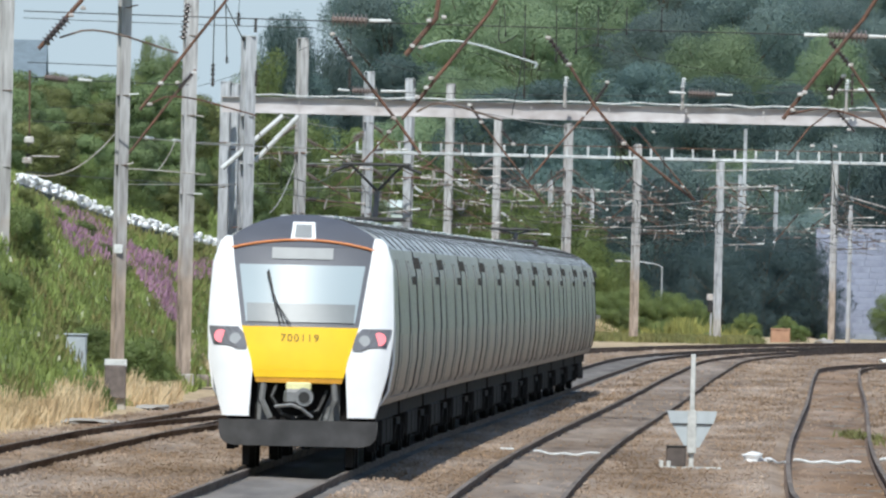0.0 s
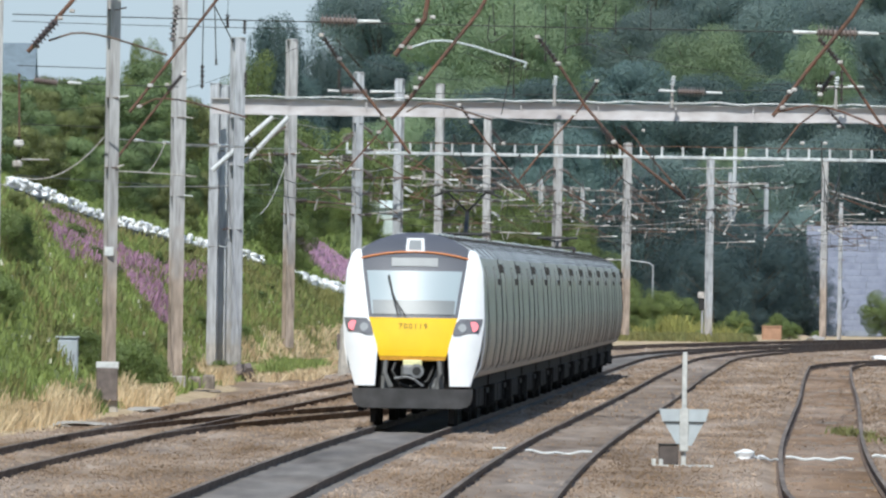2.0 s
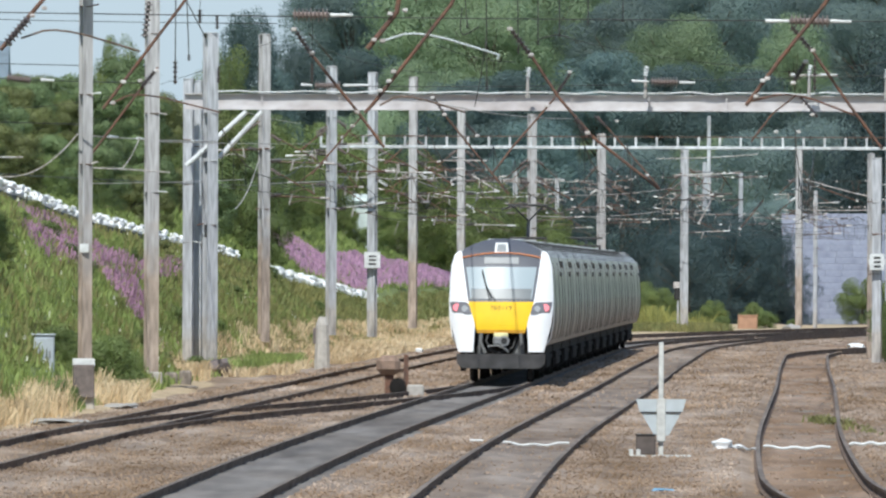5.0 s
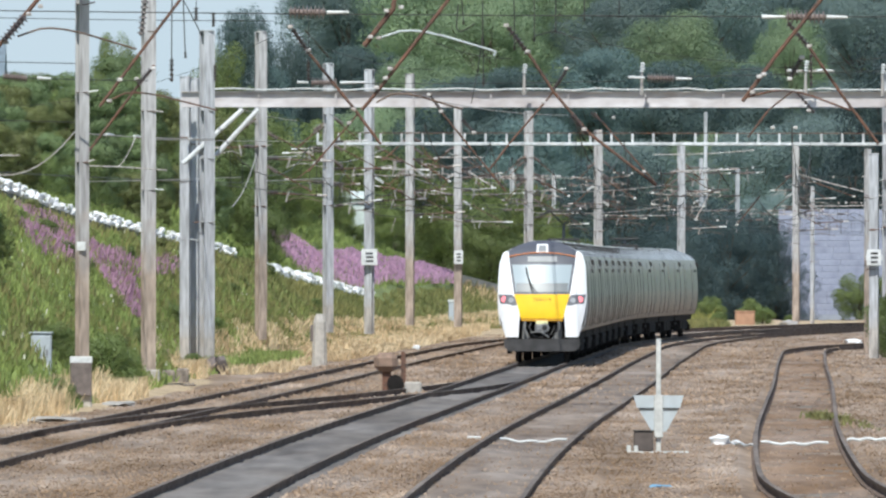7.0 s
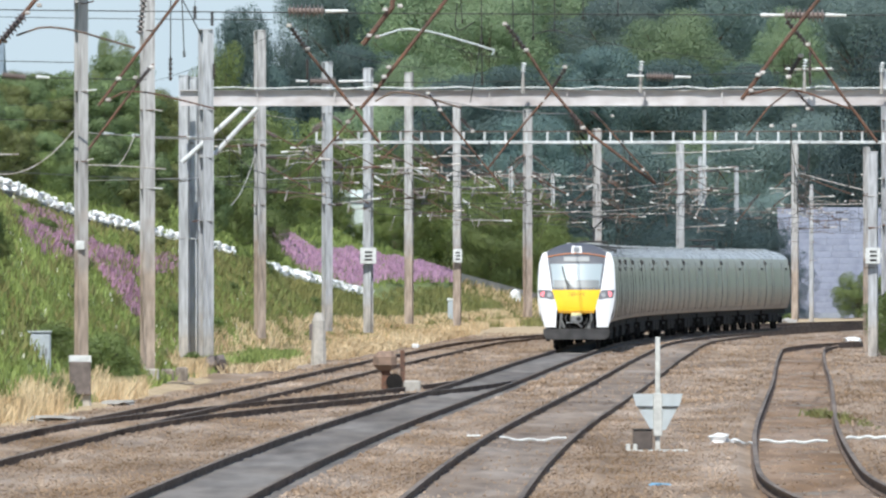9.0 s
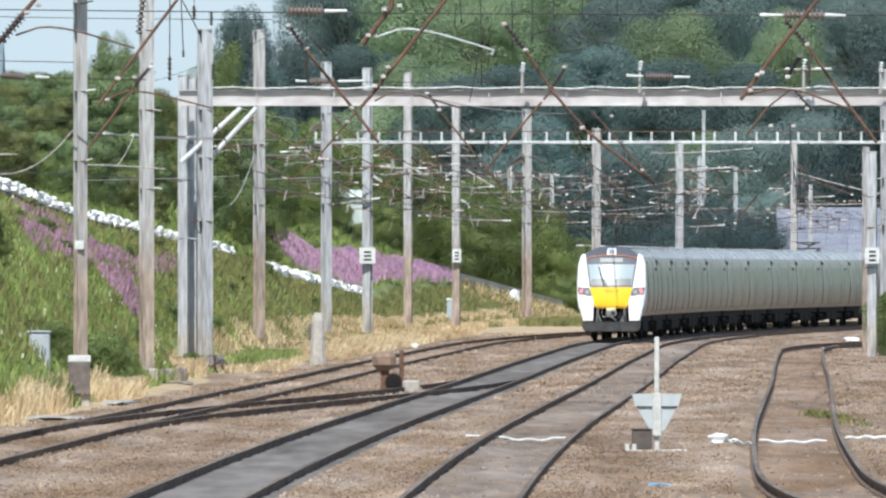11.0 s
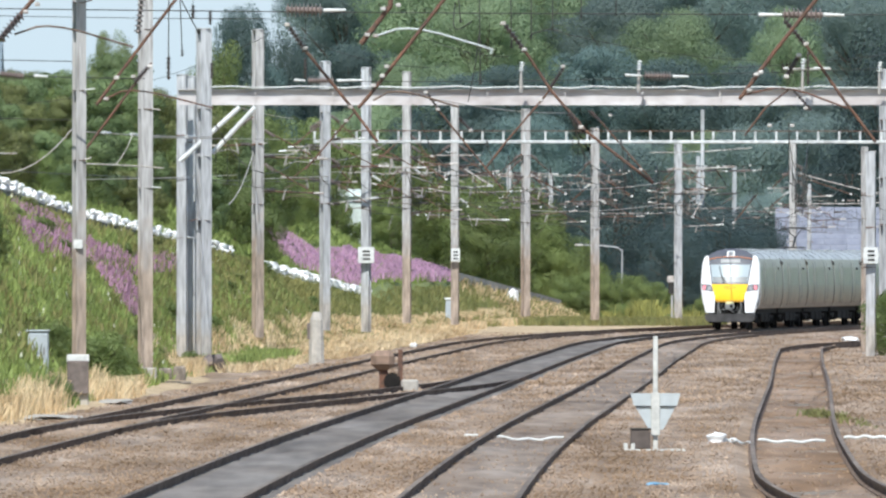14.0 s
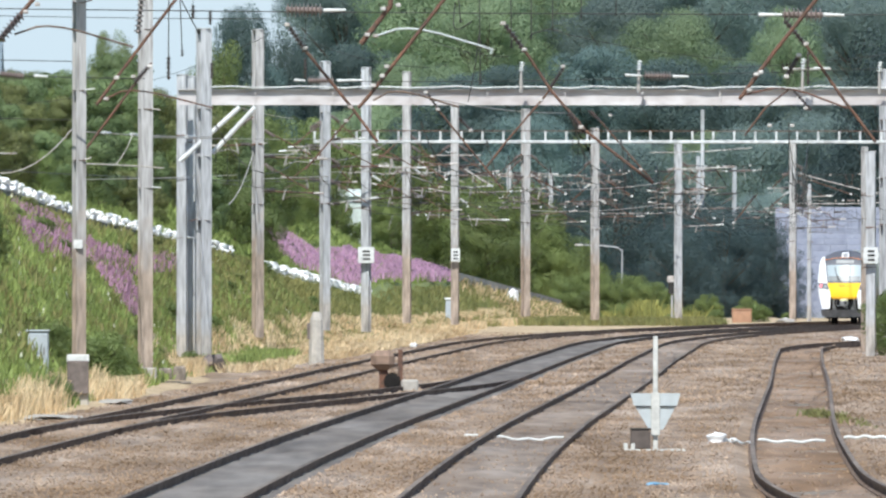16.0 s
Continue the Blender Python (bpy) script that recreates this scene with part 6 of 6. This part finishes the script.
def build_sign():
    Y0 = 317.0
    x0 = 3.557
    root = empty("triangular_sign", Matrix.Translation((x0, Y0, -0.2)), "grey-backed triangular board on a pale post, seen from behind", "sign")
    part("post", box(bmesh.new(), -0.04, 0.04, 0.02, 0.09, 0.0, 1.96, 0.01), M["post_paint"], root, "pale weathered post")
    bm = bmesh.new()
    o = [(-0.42, 1.01), (0.42, 1.01), (0.36, 0.80), (-0.36, 0.80)]
    f0 = bm.faces.new([bm.verts.new((x, 0.0, z)) for x, z in o])
    r = bmesh.ops.extrude_face_region(bm, geom=[f0])
    bmesh.ops.translate(bm, verts=[v for v in r["geom"] if isinstance(v, bmesh.types.BMVert)], vec=(0, -0.012, 0))
    bmesh.ops.recalc_face_normals(bm, faces=bm.faces[:])
    part("upper_board", bm, M["board"], root, "pale grey upper board")
    bm = bmesh.new()
    o = [(-0.33, 0.775), (0.33, 0.775), (0.13, 0.40), (-0.11, 0.40)]
    f0 = bm.faces.new([bm.verts.new((x, 0.0, z)) for x, z in o])
    r = bmesh.ops.extrude_face_region(bm, geom=[f0])
    bmesh.ops.translate(bm, verts=[v for v in r["geom"] if isinstance(v, bmesh.types.BMVert)], vec=(0, -0.012, 0))
    bmesh.ops.recalc_face_normals(bm, faces=bm.faces[:])
    part("lower_board", bm, M["board"], root, "pale grey tapering lower board")
    part("rear_channel", box(bmesh.new(), -0.34, 0.34, -0.035, -0.013, 0.775, 0.80), M["seam"], root, "dark rail across the board")
    part("rear_bracket", box(bmesh.new(), -0.075, 0.075, -0.05, -0.014, 0.30, 1.02, 0.01), M["post_paint"], root)
    part("battery_box", box(bmesh.new(), -0.42, -0.09, -0.15, 0.2, 0.07, 0.40, 0.02), M["box_brown"], root, "dark brown battery box")
    part("box_lid", box(bmesh.new(), -0.435, -0.075, -0.165, 0.215, 0.402, 0.425, 0.008), M["black"], root)
    for y in (-0.25, 0.3):
        part("foot_bar", box(bmesh.new(), -0.5, 0.5, y - 0.03, y + 0.03, 0.03, 0.075, 0.01), M["post_paint"], root, "pale foot frame")
    for s in (-0.5, -0.38):
        part("foot_bracket", box(bmesh.new(), s - 0.035, s + 0.035, -0.32, 0.32, -0.05, 0.17, 0.01), M["post_paint"], root)
    part("clamp", box(bmesh.new(), 0.0, 0.09, -0.32, -0.26, -0.05, 0.05, 0.02), M["white_fit"], root)


build_sign()


def lump(name, m, sx, sy, sz, material, label, category, seed=0, group=""):
    bm = bmesh.new()
    bmesh.ops.create_icosphere(bm, subdivisions=2, radius=1.0)
    for v in bm.verts:
        c = v.co.copy()
        q = (1 / max(abs(c.x), abs(c.y), abs(c.z))) ** 0.7 * (1 + 0.5 * noise.noise(c * 1.9 + Vector((seed * 3.3, 0, 0))))
        v.co = Vector((c.x * sx, c.y * sy, max(-0.6, c.z) * sz)) * q
        v.co.z += sz * 0.6
    ob = part(name, bm, M[material], None, smooth=True)
    ob.matrix_basis = m
    return tagged(ob, label, category, group)


lump("plastic_sack", Matrix.Translation((4.71, 327, -0.14)), 0.17, 0.25, 0.12, "bag", "crumpled white plastic sack on the ballast", "sack", 1)
lump("stone_lump", Matrix.Translation((5.05, 330, -0.14)), 0.08, 0.2, 0.05, "bag", "small white lump on the ballast", "stone", 2)
lump("stone_lump", Matrix.Translation((-1.15, 730, -0.2)), 0.14, 0.3, 0.14, "bag", "small white lump by the far rails", "stone", 3)
lump("stone_lump", Matrix.Translation((17.0, 790, -0.2)), 0.33, 0.5, 0.16, "bag", "white heap beside the curving rails", "stone", 4)
lump("plastic_sack", Matrix.Translation((3.94, 1064, 1.09)), 0.3, 0.3, 0.42, "bag", "upright pale sack on the dry mound", "sack", 5)
lump("barrel_stone", Matrix.Translation((-6.85, 566, -0.16)), 0.32, 0.4, 0.3, "underwrap", "dark rounded boulder by the masts", "stone", 6)
lump("plastic_scrap", Matrix.Translation((3.0, 266, -0.15)), 0.17, 0.5, 0.025, "blue", "scrap of blue plastic on the ballast", "litter", 7)
lump("boulder", Matrix.Translation((18.9, 1045, -0.25)), 0.5, 0.8, 0.25, "concrete", "pale stone heap at the foot of a far mast", "stone", 8)
lump("concrete_slab", Matrix.Translation((-7.9, 381, -0.15)), 0.55, 1.5, 0.06, "concrete", "pale broken slab beside the rails", "slab", 9)
lump("concrete_slab", Matrix.Translation((-7.3, 424, -0.15)), 0.35, 1.5, 0.07, "concrete", "pale broken slab beside the rails", "slab", 10)


def cable(name, pts, r, material, label):
    root = empty(name, Matrix.Translation(pts[0]), label, "cable", "white track cables")
    o = Vector(pts[0])
    part("sheath", polyrod(bmesh.new(), [Vector(p) - o for p in pts], r, 7), M[material], root)


def wavy(xa, xb, y, z, sag, amp=0.015, dy=0.0):
    return [(xa + (xb - xa) * t, y + dy * t, z - sag * 4 * t * (1 - t) + amp * math.sin(17 * t)) for t in [i / 14 for i in range(15)]]


cable("bond_cable", wavy(0.95, 2.12, 332, -0.05, 0.05), 0.022, "white_fit", "white bonding cable looped between rails")
cable("bond_cable", wavy(5.45, 6.62, 328, -0.07, 0.03), 0.026, "white_fit", "white bonding cable lying across the track")
cable("bond_cable", wavy(7.05, 7.85, 333, -0.08, -0.02), 0.028, "white_fit", "white cable on the ballast beside the track")
cable("bond_cable", wavy(4.86, 5.28, 328, -0.08, 0.0, 0.02, -6), 0.02, "white_fit", "white cable running to the rail")
cable("bond_cable", wavy(0.38, 0.62, 338, -0.08, 0.0, 0.0), 0.022, "white_fit", "short white cable end beside the rail")


def cabinet():
    root = empty("lineside_cabinet", Matrix.Translation((-9.05, 423, 0.48)), "grey steel lineside cabinet in long grass", "cabinet")
    z = 0.55
    part("body", box(bmesh.new(), -0.24, 0.24, -0.2, 0.2, z - 0.55, z + 0.45, 0.015), M["cabinet"], root)
    d = part("door", box(bmesh.new(), -0.22, 0.22, -0.225, -0.203, z - 0.45, z + 0.40, 0.01), M["cabinet"], root)
    part("handle", box(bmesh.new(), 0.12, 0.16, -0.25, -0.226, z - 0.05, z + 0.1, 0.005), M["steel"], d)
    part("label", box(bmesh.new(), -0.06, 0.08, -0.23, -0.2265, z - 0.25, z - 0.08), M["white_fit"], d, "pale label plate")
    part("lid", box(bmesh.new(), -0.27, 0.27, -0.24, 0.24, z + 0.45, z + 0.49, 0.012), M["cabinet"], root)


cabinet()


def blocks():
    for x, y, w, h in ((-7.55, 512, 0.22, 0.42), (-7.15, 514, 0.17, 0.46), (-7.3, 505, 0.62, 0.1)):
        ob = part("concrete_block", box(bmesh.new(), -w, w, -0.3, 0.3, 0, h, 0.05), M["old_concrete"], None)
        ob.matrix_basis = Matrix.Translation((x, y, -0.22))
        tagged(ob, "weathered concrete block at the mast foot", "block", "concrete blocks")


blocks()
for x, y, h in ((-4.05, 606, 1.75),):
    root = empty("concrete_stub", Matrix.Translation((x, y, -0.25)), "stout pale concrete stub post by the track", "post")
    bm = bmesh.new()
    rod(bm, (0, 0, 0), (0, 0, h * 0.85), 0.27, 0.22, n=10)
    rod(bm, (0, 0, h * 0.85), (0, 0, h), 0.22, 0.12, n=10)
    part("shaft", bm, M["concrete"], root)
    part("strap", box(bmesh.new(), -0.3, -0.2, -0.1, 0.1, h * 0.5, h * 0.8, 0.01), M["underwrap"], root)
root = empty("relay_box", on_ground(0.345, 956), "pale grey relay box at the bank foot", "cabinet")
part("body", box(bmesh.new(), -0.22, 0.22, -0.2, 0.2, -0.1, 1.2, 0.02), M["cabinet"], root)
part("lid", box(bmesh.new(), -0.27, 0.27, -0.25, 0.25, 1.2, 1.31, 0.02), M["white_fit"], root)


def point_machine():
    root = empty("point_machine", Matrix.Translation((-1.45, 466, -0.22)), "rusty point machine beside the crossover", "point machine")
    part("housing", box(bmesh.new(), -0.33, 0.26, -0.4, 0.4, 0.62, 1.1, 0.14), M["old_rust"], root, "rusty rounded housing")
    part("pedestal", box(bmesh.new(), -0.12, 0.1, -0.2, 0.2, 0.0, 0.62), M["rust"], root)
    part("post", box(bmesh.new(), 0.34, 0.46, -0.1, 0.0, 0.1, 1.12), M["rust"], root)
    part("motor", rod(bmesh.new(), (0.2, -0.3, 0.34), (0.2, 0.3, 0.34), 0.21, n=12), M["under"], root, "black round motor")
    part("plinth", box(bmesh.new(), 0.42, 0.85, -0.3, 0.3, 0.0, 0.38, 0.04), M["concrete"], root, "low concrete plinth")
    part("base", box(bmesh.new(), -0.15, 0.6, -0.35, 0.35, -0.1, 0.06), M["under"], root)


point_machine()


def street_lamp():
    root = empty("street_lamp", on_ground(10.35, 1095), "pale street lamp with a long arm among trees", "street lamp")
    part("column", rod(bmesh.new(), (0, 0, 0), (0, 0, 4.2), 0.06, 0.045), M["galv"], root)
    part("arm", polyrod(bmesh.new(), [(0, 0, 4.1), (-0.25, 0, 4.3), (-1.2, 0, 4.42), (-2.3, 0, 4.45)], 0.036), M["galv"], root)
    part("lantern", box(bmesh.new(), -2.75, -2.25, -0.15, 0.15, 4.38, 4.5, 0.05), M["fitting"], root)


street_lamp()
root = empty("plastic_bin", on_ground(16.75, 1062), "faded orange storage bin beyond the tracks", "bin")
part("body", box(bmesh.new(), -0.55, 0.55, -0.4, 0.4, 0, 0.75, 0.05), M["orange_box"], root)
part("lid", box(bmesh.new(), -0.58, 0.58, -0.43, 0.43, 0.752, 0.84, 0.03), M["orange_box"], root)
root = empty("signal_head", on_ground(12.45, 1030), "small dark signal head on a short post", "signal")
part("post", rod(bmesh.new(), (0, 0, 0), (0, 0, 2.0), 0.06), M["galv"], root)
part("head", box(bmesh.new(), -0.2, 0.2, -0.15, 0.15, 1.7, 2.4, 0.05), M["black"], root)
part("backplate", box(bmesh.new(), -0.25, 0.1, -0.17, -0.152, 2.35, 2.7, 0.03), M["fitting"], root)


# ---- stone-faced slope beyond the curve ----
def stone_slope():
    root = empty("stone_slope", Matrix.Translation((20.6, 1168, -0.3)), "pale blue-grey stone-faced slope with level courses", "slope", kind="structure")
    part("core", box(bmesh.new(), 0.05, 14.0, 0.0, 1.0, 0, 0.5), M["stone"], root)
    bm = bmesh.new()
    vs = [bm.verts.new(p) for p in ((0.05, 0.3, 0), (14, 0.3, 0), (14, 9.3, 7.0), (0.05, 9.3, 7.0), (0.05, 10, 0), (14, 10, 0))]
    for f in ((0, 1, 2, 3), (4, 3, 2, 5), (0, 3, 4), (1, 5, 2), (0, 4, 5, 1)):
        bm.faces.new([vs[i] for i in f])
    part("backing", bm, M["stone_joint"], root)
    rr = random.Random(3)
    meshes = [mesh_of(box(bmesh.new(), 0, w, -0.12, 0.12, 0, 0.384, 0.012), "stone_block", M["stone"]) for w in (1.0, 1.35, 1.7)]
    for i in range(18):
        x = -rr.random()
        while x < 13.6:
            w = rr.randrange(3)
            b = new("stone_block", meshes[w])
            b.parent = root
            b.matrix_basis = Matrix.Translation((max(0.05, x) if x < 0.05 else x, 0.18 + 0.5 * i + rr.uniform(-0.03, 0.03), 0.39 * i))
            x += (1.0, 1.35, 1.7)[w] + 0.015
    return root


stone_slope()


# ---- buildings behind the bank ----
def house(m, w, d, h, roof_h, wall_mat, roof_mat, label):
    root = empty("house", m, label, "house", "houses")
    part("wall", box(bmesh.new(), -w / 2, w / 2, -d / 2, d / 2, -1, h), M[wall_mat], root)
    bm = bmesh.new()
    vs = [bm.verts.new(p) for p in ((-w / 2 - 0.3, -d / 2 - 0.3, h), (w / 2 + 0.3, -d / 2 - 0.3, h), (w / 2 + 0.3, d / 2 + 0.3, h), (-w / 2 - 0.3, d / 2 + 0.3, h), (-w / 2 - 0.3, 0, h + roof_h), (w / 2 + 0.3, 0, h + roof_h))]
    for f in ((0, 1, 5, 4), (2, 3, 4, 5), (0, 4, 3), (1, 2, 5), (0, 3, 2, 1)):
        bm.faces.new([vs[i] for i in f])
    part("roof", bm, M[roof_mat], root)
    for x in ((-w * 0.25, w * 0.25) if w > 3 else ()):
        wd = part("window", box(bmesh.new(), x - 0.5, x + 0.5, -d / 2 - 0.03, -d / 2 - 0.004, h - 1.6, h - 0.5), M["white_fit"], root)
        part("pane", box(bmesh.new(), x - 0.42, x + 0.42, -d / 2 - 0.04, -d / 2 - 0.031, h - 1.5, h - 0.6), M["glass"], wd)


house(on_ground(-23.0, 815), 7.5, 6, 3.7, 2.1, "concrete", "slate", "pale house with a blue slate roof behind bushes")
house(on_ground(-5.05, 1004), 1.6, 3, 2.3, 0.4, "pale_wall", "pale_wall", "pale green-white outbuilding among trees")


# ---- motion ----
def motions():
    times = [0.5 * i for i in range(33)]
    for i, c in enumerate(CARS):
        walk(c, [(t, car_pose(run_at(t) + CAR * i)) for t in times])


motions()
